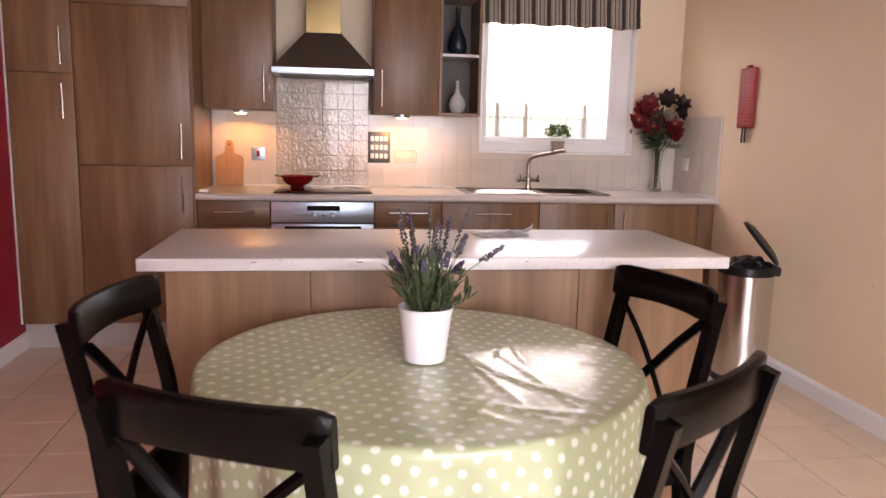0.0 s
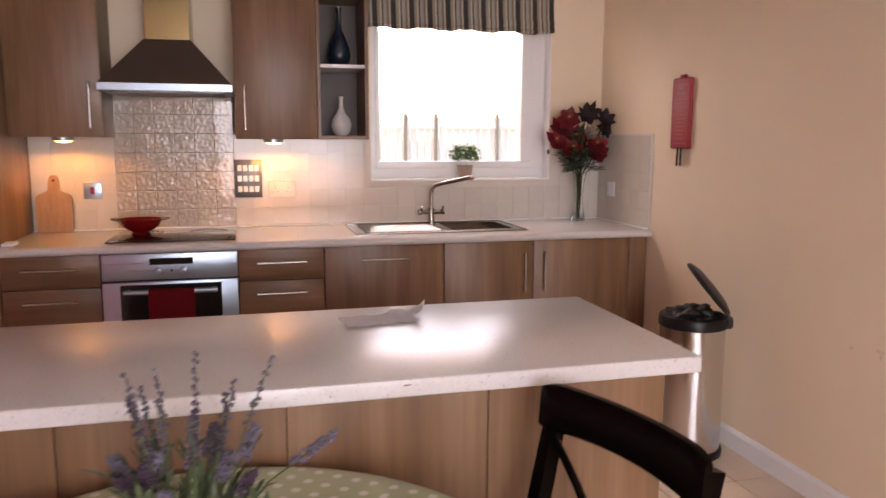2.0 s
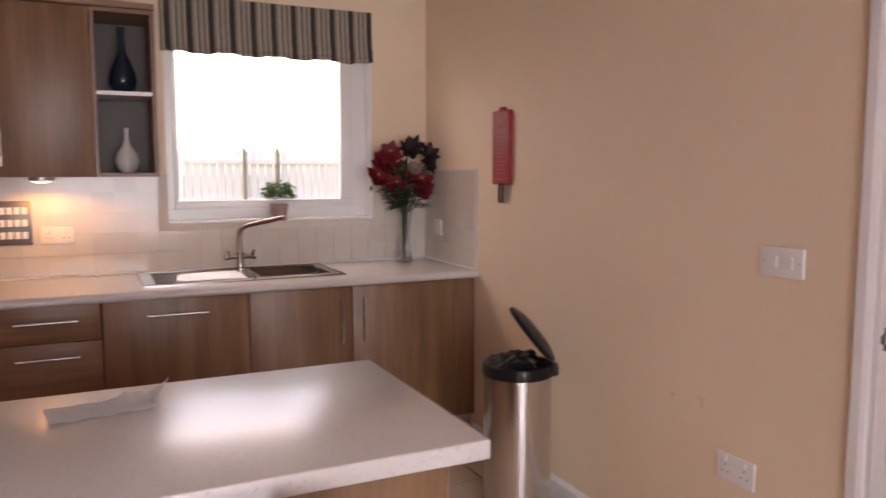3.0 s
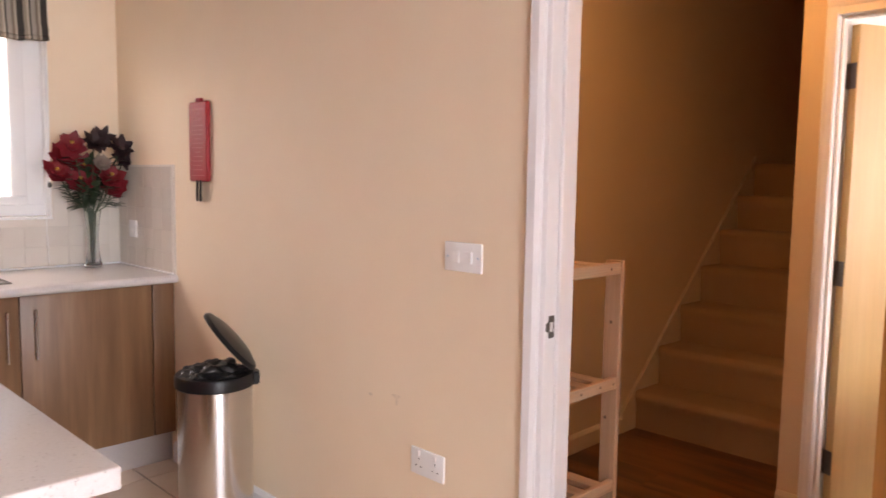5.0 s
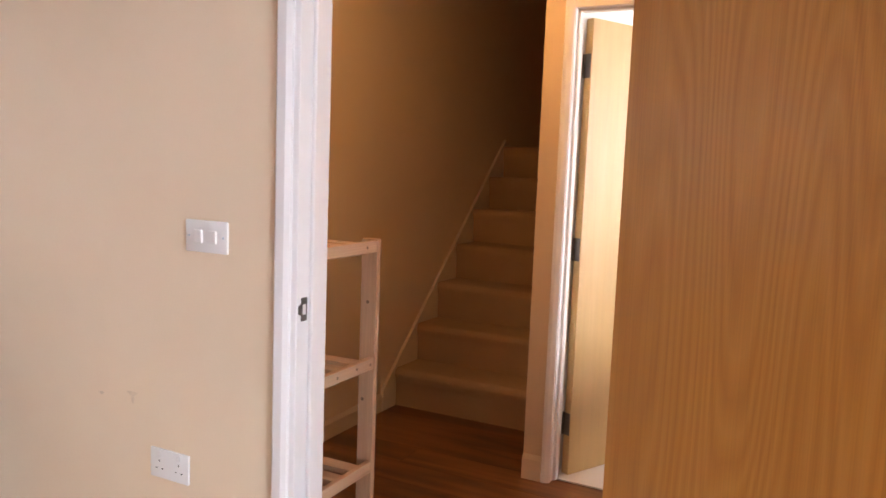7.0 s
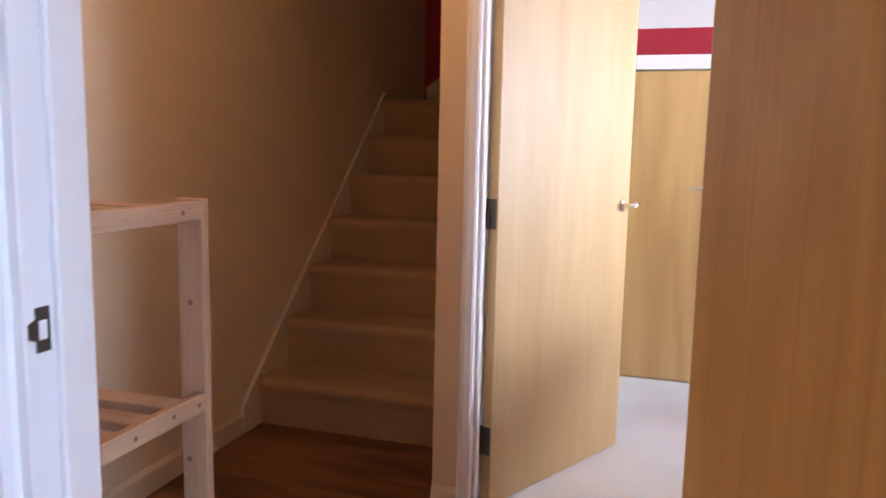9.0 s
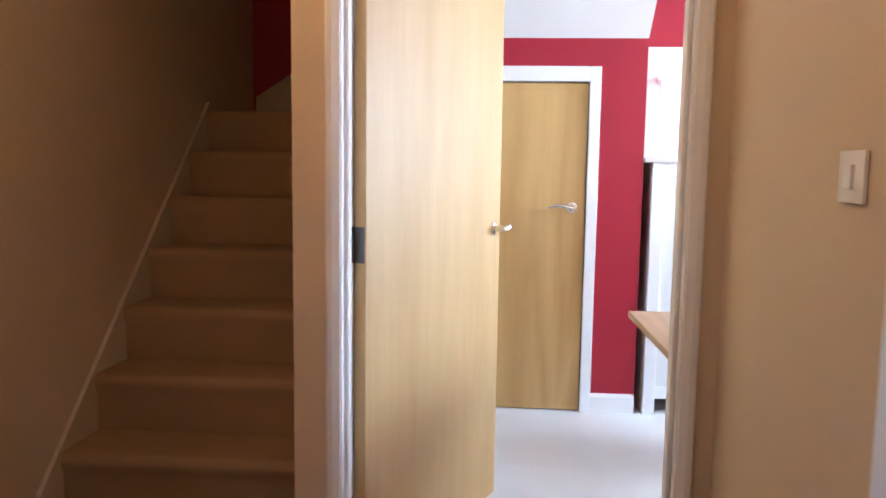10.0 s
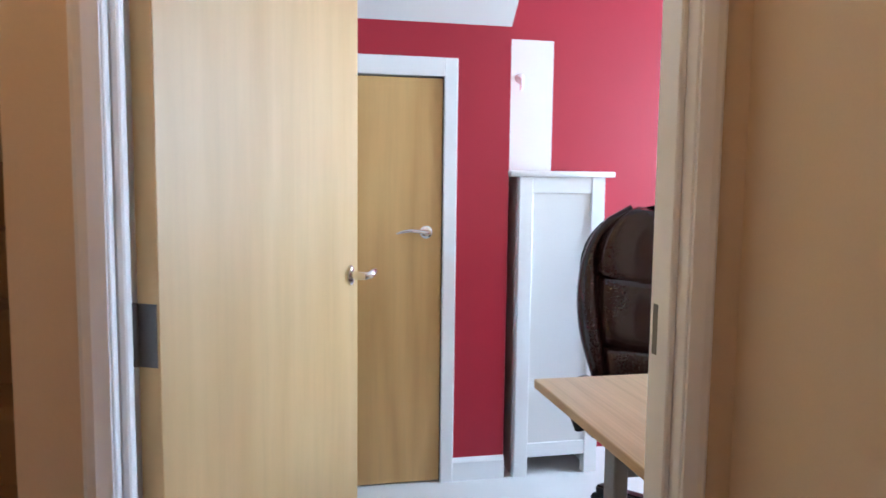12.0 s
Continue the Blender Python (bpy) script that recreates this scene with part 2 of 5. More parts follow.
WALL_TILE = tile_mat("cream_glazed_tile", (0.66, 0.60, 0.53), (0.72, 0.665, 0.59), 0.14, 0.10, 30, 3)
WAVE_TILE = tile_mat("rippled_glazed_tile", (0.50, 0.44, 0.37), (0.58, 0.515, 0.44), 0.05, 0.9, 58, 3, 0.0, 0.6)
WAVE_TILE.node_tree.nodes["Principled BSDF"].inputs["Specular IOR Level"].default_value = 0.6
TILE_GROUT = paint("cream_grout", (0.70, 0.64, 0.565), 0.9, 0.1, 200, 0.2)
# blue in this steel's colour stands in for the cool window it reflects
STEEL = metal("brushed_steel_cool_reflection", (0.44, 0.56, 0.66), 0.34, "x")
STEEL_V = metal("brushed_steel_upright", (0.66, 0.64, 0.62), 0.19, "z")
SINK_STEEL = metal("sink_steel", (0.34, 0.33, 0.32), 0.13)
CREAM_GLOSS = paint("cream_gloss_paint", (0.66, 0.56, 0.42), 0.35, 0.04, 60, 0.04)
PLINTH = paint("grey_plinth", (0.52, 0.47, 0.45), 0.45, 0.06, 80, 0.05)
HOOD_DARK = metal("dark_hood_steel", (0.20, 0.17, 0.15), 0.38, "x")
CHROME = metal("chrome", (0.75, 0.74, 0.73), 0.08)
HINGE = metal("dull_hinge_steel", (0.17, 0.165, 0.16), 0.42)
BLACK = paint("black_plastic", (0.010, 0.010, 0.011), 0.32, 0.2, 90, 0.08)
BLACK.node_tree.nodes["Principled BSDF"].inputs["Specular IOR Level"].default_value = 0.25
BIN_BAG = paint("black_bin_bag", (0.004, 0.004, 0.0045), 0.38, 0.3, 60, 0.5)
HOB_GLASS = paint("black_hob_glass", (0.010, 0.010, 0.011), 0.06, 0.1, 60, 0.0)
OVEN_GLASS = paint("dark_oven_glass", (0.018, 0.016, 0.015), 0.08, 0.1, 60, 0.0)
RED_CLOTH = paint("red_towel", (0.30, 0.010, 0.018), 0.95, 0.15, 260, 0.6)
RED_ENAMEL = paint("red_enamel", (0.24, 0.008, 0.010), 0.18, 0.1, 60, 0.02)
RED_VINYL = paint("red_vinyl", (0.36, 0.010, 0.018), 0.5, 0.08, 120, 0.15)
PRINT_PALE = paint("pale_print", (0.46, 0.09, 0.085), 0.5, 0.05, 100, 0.02)
STAIR_CARPET = paint("beige_stair_carpet", (0.40, 0.262, 0.145), 0.97, 0.14, 420, 0.8)
CARPET = paint("pale_carpet", (0.74, 0.74, 0.73), 0.97, 0.08, 420, 0.7)
LEATHER = paint("brown_leather", (0.026, 0.010, 0.009), 0.20, 0.25, 130, 0.15)
# gold base colour stands in for warm light reflected in the chimney steel
CHIMNEY = metal("chimney_steel_gold_reflection", (0.36, 0.26, 0.13), 0.20, "z")
HOB_GROUT = paint("grey_grout", (0.22, 0.19, 0.16), 0.9, 0.1, 200, 0.2)
HERB = paint("fresh_green_leaf", (0.10, 0.22, 0.07), 0.6, 0.25, 60, 0.1)
GREEN = paint("dusty_green_leaf", (0.066, 0.100, 0.040), 0.6, 0.3, 60, 0.1, rand=True)
GREEN_DARK = paint("dark_green_leaf", (0.030, 0.060, 0.025), 0.55, 0.3, 60, 0.1, rand=True)
LAVENDER = paint("lavender_flower", (0.100, 0.085, 0.120), 0.8, 0.35, 160, 0.3)
PLUM = paint("plum_flower", (0.045, 0.022, 0.045), 0.8, 0.35, 160, 0.3)
PETAL_RED = paint("deep_red_petal", (0.20, 0.005, 0.012), 0.6, 0.3, 40, 0.2)
PETAL_DARK = paint("dark_plum_petal", (0.022, 0.006, 0.009), 0.6, 0.3, 40, 0.2)
PETAL_WHITE = paint("cream_petal", (0.26, 0.20, 0.17), 0.6, 0.1, 40, 0.2)
YELLOW = paint("yellow_stamen", (0.45, 0.28, 0.05), 0.7, 0.2, 60, 0.1)
SOIL = paint("dark_soil", (0.020, 0.016, 0.012), 0.95, 0.3, 90, 0.6)
ENAMEL = paint("white_enamel", (0.80, 0.80, 0.80), 0.25, 0.02, 60, 0.02)
TERRACOTTA = paint("pale_terracotta", (0.42, 0.30, 0.24), 0.8, 0.15, 60, 0.3)
VASE_BLUE = paint("dark_blue_glaze", (0.008, 0.018, 0.032), 0.15, 0.2, 30, 0.05)
VASE_WHITE = paint("white_glaze", (0.62, 0.60, 0.57), 0.2, 0.04, 30, 0.03)
SHELF_BACK = paint("grey_brown_laminate", (0.085, 0.060, 0.048), 0.5, 0.12, 60, 0.05)
PAPER = paint("white_paper", (0.93, 0.92, 0.92), 0.8, 0.04, 60, 0.05)
GREY_METAL = metal("grey_powder_steel", (0.28, 0.28, 0.29), 0.45)
# near black: shade in gaps and holes, dark floor joints, black tape
DARK_GAP = paint("dark_gap", (0.012, 0.010, 0.009), 0.8, 0.1, 60, 0.05)
LAMP_FACE = glow("lamp_lens", (1, 0.66, 0.30), 2.6)
PANE = glass("window_pane")
VASE_GLASS = glass("clear_vase_glass", (0.93, 0.97, 0.95), 0.02)
GRASS = paint("dry_lawn", (0.10, 0.13, 0.05), 0.95, 0.3, 40, 0.6)
FENCE_DARK = wood("grey_fence_post", (0.20, 0.18, 0.15), (0.26, 0.24, 0.20), (0.32, 0.29, 0.25), 0.8, 1.0, "z")
# boards near white: the outdoor glare is put into their colour
FENCE = wood("glare_paled_fence", (0.74, 0.73, 0.71), (0.80, 0.79, 0.77), (0.84, 0.83, 0.81), 0.8, 1.0, "z")


# ---- building helpers ----
WORLD = {}


def thing(name, label, category, at=(0, 0, 0), group="", kind=""):
    ob = new(name)
    ob.empty_display_size = 0.1
    ob.location = at
    WORLD[ob] = Matrix.Translation(at)
    return tagged(ob, label, category, group, kind)




def part(name, bm, mat, parent=None, label="", smooth=None):
    if smooth is None:
        smooth = len(bm.faces) > 30
    bmesh.ops.recalc_face_normals(bm, faces=bm.faces)
    for e in bm.edges:
        e.smooth = len(e.link_faces) != 2 or e.calc_face_angle(0) < radians(38)
    for f in bm.faces:
        f.smooth = smooth
    me = bpy.data.meshes.new(name)
    bm.to_mesh(me)
    bm.free()
    me.materials.append(mat)
    ob = new(name, me)
    if parent is not None:
        ob.parent = parent
        ob.matrix_parent_inverse = WORLD[parent].inverted()
    WORLD[ob] = Matrix()
    return tagged(ob, label)


def box(x0, y0, z0, x1, y1, z1, bevel=0.0, bm=None, seg=1):
    made = bmesh.new()
    bmesh.ops.create_cube(made, size=1, matrix=Matrix.Translation(((x0 + x1) / 2, (y0 + y1) / 2, (z0 + z1) / 2)) @ Matrix.Diagonal((abs(x1 - x0), abs(y1 - y0), abs(z1 - z0), 1)))
    if bevel:
        bmesh.ops.bevel(made, geom=made.edges[:], offset=bevel, segments=seg, profile=0.5, affect="EDGES")
    return join(bm, made)


def join(bm, made):
    if bm is None:
        return made
    me = bpy.data.meshes.new("scratch")
    made.to_mesh(me)
    made.free()
    bm.from_mesh(me)
    bpy.data.meshes.remove(me)
    return bm


def moved(bm, m):
    bmesh.ops.transform(bm, matrix=m, verts=bm.verts)
    return bm


def lathe(profile, at=(0, 0, 0), n=32, bm=None, caps=True):
    """A turned shape from (radius, height) pairs."""
    made = bmesh.new()
    rings = []
    for r, z in profile:
        rings.append([made.verts.new((at[0] + r * math.cos(2 * math.pi * i / n), at[1] + r * math.sin(2 * math.pi * i / n), at[2] + z)) for i in range(n)])
    for a, b in zip(rings, rings[1:]):
        for i in range(n):
            made.faces.new((a[i], a[(i + 1) % n], b[(i + 1) % n], b[i]))
    if caps:
        made.faces.new(rings[0][::-1])
        made.faces.new(rings[-1])
    return join(bm, made)


def tube(points, radius, n=8, bm=None, flat=1.0):
    """A rod along a line of points; radius may be one number or one a point."""
    made = bmesh.new()
    pts = [Vector(p) for p in points]
    rad = radius if isinstance(radius, (list, tuple)) else [radius] * len(pts)
    rings = []
    side = None
    for i, p in enumerate(pts):
        d = (pts[min(i + 1, len(pts) - 1)] - pts[max(i - 1, 0)]).normalized()
        if side is None:
            side = d.orthogonal().normalized()
        side = (side - d * side.dot(d)).normalized()
        up = d.cross(side)
        rings.append([made.verts.new(p + side * (rad[i] * math.cos(2 * math.pi * k / n)) + up * (rad[i] * flat * math.sin(2 * math.pi * k / n))) for k in range(n)])
    for a, b in zip(rings, rings[1:]):
        for k in range(n):
            made.faces.new((a[k], a[(k + 1) % n], b[(k + 1) % n], b[k]))
    made.faces.new(rings[0][::-1])
    made.faces.new(rings[-1])
    return join(bm, made)


def beam(p, q, w, d, up=(0, 0, 1), bm=None, bevel=0.0):
    """A square bar from p to q, w wide across and d deep."""
    p, q = Vector(p), Vector(q)
    ax = (q - p).normalized()
    s = ax.cross(Vector(up)).normalized()
    u = s.cross(ax)
    made = bmesh.new()
    m = Matrix((s, u, ax)).transposed().to_4x4()
    bmesh.ops.create_cube(made, size=1, matrix=Matrix.Translation((p + q) / 2) @ m @ Matrix.Diagonal((w, d, (q - p).length, 1)))
    if bevel:
        bmesh.ops.bevel(made, geom=made.edges[:], offset=bevel, segments=2, affect="EDGES")
    return join(bm, made)


def prism(outline, axis, lo, hi, bm=None, bevel=0.0):
    """A flat outline pushed along an axis: outline in the other two axes, in order."""
    made = bmesh.new()
    k = "xyz".index(axis)

    def at(p, v):
        c = list(p)
        c.insert(k, v)
        return c
    a, b = [made.verts.new(at(p, lo)) for p in outline], [made.verts.new(at(p, hi)) for p in outline]
    made.faces.new(a[::-1])
    made.faces.new(b)
    for i in range(len(a)):
        j = (i + 1) % len(a)
        made.faces.new((a[i], a[j], b[j], b[i]))
    if bevel:
        bmesh.ops.bevel(made, geom=made.edges[:], offset=bevel, segments=2, affect="EDGES")
    return join(bm, made)


def structure(name, bm, mat, label, category):
    ob = part(name, bm, mat)
    return tagged(ob, label, category, kind="structure")


def leaf(base, tip, width, droop, bm, bend=(0, 0, 1)):
    """A slim bent leaf with a folded midrib."""
    base, tip = Vector(base), Vector(tip)
    d = tip - base
    side = d.cross(Vector(bend))
    side = side.normalized() * width if side.length > 1e-6 else Vector((width, 0, 0))
    prev = None
    for k, w in enumerate((0.25, 1.0, 0.8, 0.05)):
        f = k / 3
        c = base + d * f + Vector((0, 0, droop * math.sin(f * math.pi * 0.5) - droop * f * f))
        row = [bm.verts.new(c - side * w), bm.verts.new(c + Vector((0, 0, -width * 0.3 * w))), bm.verts.new(c + side * w)]
        if prev:
            bm.faces.new((prev[0], prev[1], row[1], row[0]))
            bm.faces.new((prev[1], prev[2], row[2], row[1]))
        prev = row


def bar_handle(parent, p, q, out, r=0.006):
    """A straight steel bar handle on two posts; out is the way it stands off."""
    p, q, out = Vector(p), Vector(q), Vector(out)
    d = (q - p).normalized()
    bm = tube([p + out, q + out], r, 10)
    for e in (p + d * 0.02, q - d * 0.02):
        tube([e, e + out], r * 0.8, 8, bm)
    return part("handle", bm, CHROME_BRUSHED, parent, "brushed steel bar handle")


CHROME_BRUSHED = metal("brushed_handle_steel", (0.52, 0.49, 0.46), 0.2)


# ---- structure: kitchen ----
WX, EX, NY, SY, CZ = -1.697, 2.45, 5.0, -1.5, 2.42


def wall_with_hole(name, axis, lo, hi, u0, u1, z0, z1, holes, mat, label):
    """A wall between lo and hi on one axis, from u0 to u1 along the other, with (u0, u1, z0, z1) openings."""
    bm = bmesh.new()

    def add(a, b, c, d):
        if b - a > 1e-4 and d - c > 1e-4:
            if axis == "x":
                box(lo, a, c, hi, b, d, 0, bm)
            else:
                box(a, lo, c, b, hi, d, 0, bm)
    u = u0
    for h0, h1, a, b in sorted(holes):
        add(u, h0, z0, z1)
        add(h0, h1, z0, a)
        add(h0, h1, b, z1)
        u = h1
    add(u, u1, z0, z1)
    return structure(name, bm, mat, label, "wall")


floor = structure("floor", box(WX - 0.1, SY - 0.1, -0.12, EX + 0.06, NY + 0.1, -0.006), GROUT, "dark grouted bed under beige kitchen floor tiles", "floor")
wall_with_hole("wall_north", "y", NY, NY + 0.28, WX - 0.1, EX, 0, CZ, [(1.034, 2.118, 1.150, 2.20)], MAGNOLIA, "cream painted kitchen wall with a window opening")
east = wall_with_hole("wall_east", "x", EX, EX + 0.11, SY - 0.1, NY + 0.28, 0, CZ, [(1.357, 2.255, 0, 2.06)], MAGNOLIA, "cream painted wall with scuffs and a doorway")
wall_with_hole("wall_west", "x", WX - 0.1, WX, SY - 0.1, NY, 0, CZ, [], RED, "dark red painted wall beside the tall cabinets")
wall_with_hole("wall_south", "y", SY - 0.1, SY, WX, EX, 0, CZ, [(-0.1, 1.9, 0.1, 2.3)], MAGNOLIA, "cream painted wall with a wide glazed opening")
structure("ceiling", box(WX - 0.1, SY - 0.1, CZ, EX + 0.11, NY + 0.28, CZ + 0.1), WHITE, "plain white kitchen ceiling", "ceiling")


def skirting(name, p, q, out, h=0.095, t=0.015, mat=GLOSS, label="white gloss skirting board"):
    p, q, o = Vector(p), Vector(q), Vector(out)
    d = q - p
    bm = bmesh.new()
    prof = [(0, 0), (t, 0), (t, h - 0.018), (t * 0.55, h - 0.006), (t * 0.3, h), (0, h)]
    a = [bm.verts.new(p + o * u + Vector((0, 0, v))) for u, v in prof]
    b = [bm.verts.new(q + o * u + Vector((0, 0, v))) for u, v in prof]
    for i in range(len(prof)):
        j = (i + 1) % len(prof)
        bm.faces.new((a[i], a[j], b[j], b[i]))
    bm.faces.new(a)
    bm.faces.new(b[::-1])
    return structure(name, bm, mat, label, "skirting")


skirting("baseboard_east", (EX, 4.40, 0), (EX, 2.335, 0), (-1, 0, 0))
skirting("baseboard_east_2", (EX, 1.30, 0), (EX, SY, 0), (-1, 0, 0))
skirting("baseboard_west", (WX, SY, 0), (WX, 4.44, 0), (1, 0, 0))

# scuff marks on the cream wall
SCUFF = paint("grey_scuff", (0.74, 0.60, 0.45), 0.8, 0.2, 40, 0.1)
for i, (y, z, w, h) in enumerate([(2.81, 0.665, 0.020, 0.007), (2.808, 0.648, 0.006, 0.014), (2.94, 0.645, 0.010, 0.005)]):
    part("scuff_mark", prism([(y + w * math.cos(a) * (1 + 0.3 * math.sin(3 * a)), z + h * math.sin(a)) for a in [k * 0.5236 for k in range(12)]], "x", EX - 0.001, EX + 0.001), SCUFF, east)


def door_frame(name, x0, x1, ya, yb, top, stop, label, w=0.060, ov=0.008, faces=(1, 1), plain=False):
    """Lining, stops and moulded architraves round an opening in a wall that stands across x."""
    f = thing(name, label, "door frame", ((x0 + x1) / 2, (ya + yb) / 2, 0), kind="structure")
    t = 0.032
    part("jamb", box(x0, yb - t, 0, x1, yb, top, 0.002), GLOSS, f)
    part("jamb", box(x0, ya, 0, x1, ya + t, top, 0.002), GLOSS, f)
    part("head", box(x0 - 0.003, ya + 0.001, top - 0.002, x1 + 0.003, yb - 0.001, top + t, 0.002), GLOSS, f)
    s0, s1 = stop
    part("door_stop", box(s0, yb - t - 0.013, 0, s1, yb - t, top, 0.003), GLOSS, f)
    part("door_stop", box(s0, ya + t, 0, s1, ya + t + 0.013, top, 0.003), GLOSS, f)
    part("door_stop", box(s0, ya + t, top - 0.013, s1, yb - t, top, 0.003), GLOSS, f)
    for x, out, on in ((x0, -1, faces[0]), (x1, 1, faces[1])):
        if not on:
            continue
        prof = [(0, 0), (w, 0), (w, 0.014), (w * 0.85, 0.017), (w * 0.55, 0.016), (w * 0.25, 0.011), (0, 0.007)]
        if plain:
            prof = [(0, 0), (w, 0), (w, 0.013), (w - 0.007, 0.018), (0.012, 0.018), (0, 0.010)]
        for y, s in ((yb - ov, 1), (ya + ov, -1)):
            part("architrave", prism([(x + out * d, y + s * u) for u, d in prof], "z", 0, top + ov), GLOSS, f)
        part("architrave", prism([(x + out * d, top + ov + u) for u, d in prof], "y", ya + ov - w, yb - ov + w), GLOSS, f)
    return f


def lever(parent, m):
    """Lever handle on a round rose; the rose lies in the local xz plane and stands off along -y, the lever points along -x."""
    bm = lathe([(0.026, 0), (0.026, 0.006), (0.022, 0.009), (0.011, 0.010), (0.010, 0.045), (0.006, 0.052)], (0, 0, 0), 24)
    moved(bm, Matrix.Rotation(radians(90), 4, "X"))
    pts = [(0.0, -0.045, 0.0), (-0.015, -0.052, 0.002), (-0.04, -0.054, 0.007), (-0.07, -0.052, 0.010), (-0.10, -0.048, 0.006), (-0.125, -0.044, -0.003)]
    tube(pts, [0.010, 0.010, 0.0095, 0.009, 0.0075, 0.005], 12, bm, 0.8)
    moved(bm, m)
    return part("door_handle", bm, CHROME, parent, "polished chrome lever handle on a round rose")


# kitchen doorway: lining, strike plate and the oak leaf folded back into the kitchen
kf = door_frame("door_frame_1", EX, EX + 0.11, 1.357, 2.255, 2.06, (EX + 0.047, EX + 0.11), "white gloss door lining with narrow architraves", 0.044, 0.014, (1, 0), True)
strike = part("strike_plate", prism([(EX + 0.018, 0.95), (EX + 0.040, 0.95), (EX + 0.040, 1.01), (EX + 0.018, 1.01), (EX + 0.018, 0.995), (EX + 0.006, 0.99), (EX + 0.006, 0.97), (EX + 0.018, 0.965)], "y", 2.2205, 2.2235), HINGE, kf, "steel strike plate")
part("latch_hole", box(EX + 0.021, 2.2195, 0.967, EX + 0.034, 2.2208, 0.993), UPVC, kf)


def door_leaf(name, label, hx, hy, angle, width, height, mat, side, z0=0.006, handle=True, flip=1.0):
    """A flush leaf hung at (hx, hy); angle is the way from hinge to free edge, side the way (+1 or -1, across the leaf) it is thick."""
    d = thing(name, label, "door", (hx, hy, 0), kind="structure")
    c, s = math.cos(radians(angle)), math.sin(radians(angle))
    m = Matrix(((c, -s, 0, hx), (s, c, 0, hy), (0, 0, 1, 0), (0, 0, 0, 1)))
    t = 0.040
    y0, y1 = (0, t) if side > 0 else (-t, 0)
    bm = box(0.002, y0, z0, width, y1, z0 + height, 0.0015)
    ob = part("leaf", bm, mat, d)
    ob.matrix_basis = m
    if handle:
        hz, hxl = 1.018, width - 0.055
        for y, r in ((y0, 0), (y1, 180)):
            local = m @ Matrix.Translation((hxl, y, hz)) @ (Matrix() if r == 0 else Matrix.Diagonal((1, -1, 1, 1)))
            lever(d, local @ Matrix.Diagonal((flip, 1, 1, 1)))
        part("latch_plate", moved(box(width - 0.0005, y0 + 0.010, hz - 0.03, width + 0.001, y1 - 0.010, hz + 0.03), m), HINGE, d)
    return d, m


door_leaf("door_1", "orange oak veneered kitchen door folded open against the wall", EX - 0.012, 1.395, -128, 0.80, 2.03, OAK, -1)

# ---- structure: hall, stairs and study ----
HX0, RX, RT = EX + 0.11, 3.985, 0.12
hall_floor = structure("hall_floor", box(EX + 0.06, -0.2, -0.12, RX + 0.06, 3.30, -0.004), DARK_GAP, "dark joints under the brown hall laminate", "floor")
structure("stair_floor", box(RX + 0.06, 2.15, -0.12, 6.9, 3.30, -0.004), DARK_GAP, "bed of the laminate floor before the stairs", "floor")
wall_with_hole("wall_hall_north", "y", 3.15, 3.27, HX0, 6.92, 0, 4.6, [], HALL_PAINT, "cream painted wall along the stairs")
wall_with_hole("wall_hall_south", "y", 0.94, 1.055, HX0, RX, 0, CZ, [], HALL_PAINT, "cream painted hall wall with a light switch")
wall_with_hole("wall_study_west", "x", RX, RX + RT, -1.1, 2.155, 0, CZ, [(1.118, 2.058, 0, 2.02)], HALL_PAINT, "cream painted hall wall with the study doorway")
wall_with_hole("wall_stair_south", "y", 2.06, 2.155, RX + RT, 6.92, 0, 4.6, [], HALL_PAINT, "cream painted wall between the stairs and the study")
wall_with_hole("wall_stair_east", "x", 6.80, 6.92, 2.155, 3.15, 0, 4.6, [], RED, "dark red painted wall at the stair head")
structure("hall_ceiling", box(HX0, 0.94, CZ, 4.15, 3.15, CZ + 0.1), WHITE, "white hall ceiling", "ceiling")
hl = thing("ceiling_light", "shallow round hall ceiling light, lit", "lamp", (3.30, 2.15, CZ))
part("base", lathe([(0.15, -0.001), (0.15, -0.030), (0.14, -0.034)], (3.30, 2.15, CZ), 32), UPVC, hl)
structure("stair_ceiling", box(4.15, 2.06, 4.6, 6.92, 3.27, 4.7), WHITE, "white ceiling over the stairwell", "ceiling")
wall_with_hole("wall_stairwell", "x", 4.10, 4.15, 2.06, 3.15, CZ, 4.6, [], HALL_PAINT, "cream upper wall over the hall ceiling")
skirting("baseboard_hall_north", (HX0, 3.15, 0), (4.394, 3.15, 0), (0, -1, 0), mat=CREAM_GLOSS, label="cream gloss skirting board")
skirting("baseboard_nib", (RX, 2.155, 0), (RX, 2.068, 0), (-1, 0, 0), 0.11, mat=CREAM_GLOSS, label="cream gloss skirting board")
skirting("baseboard_hall_south", (HX0, 1.055, 0), (RX, 1.055, 0), (0, 1, 0))

rf = door_frame("door_frame_2", RX, RX + RT, 1.118, 2.058, 2.02, (RX + 0.030, RX + 0.072), "white gloss study door lining with moulded architraves", 0.037, 0.028)
rd, rm = door_leaf("door_2", "pale maple veneered study door standing half open", RX + RT + 0.006, 2.018, -27.6, 0.815, 1.99, MAPLE, -1, 0.006, True, -0.55)
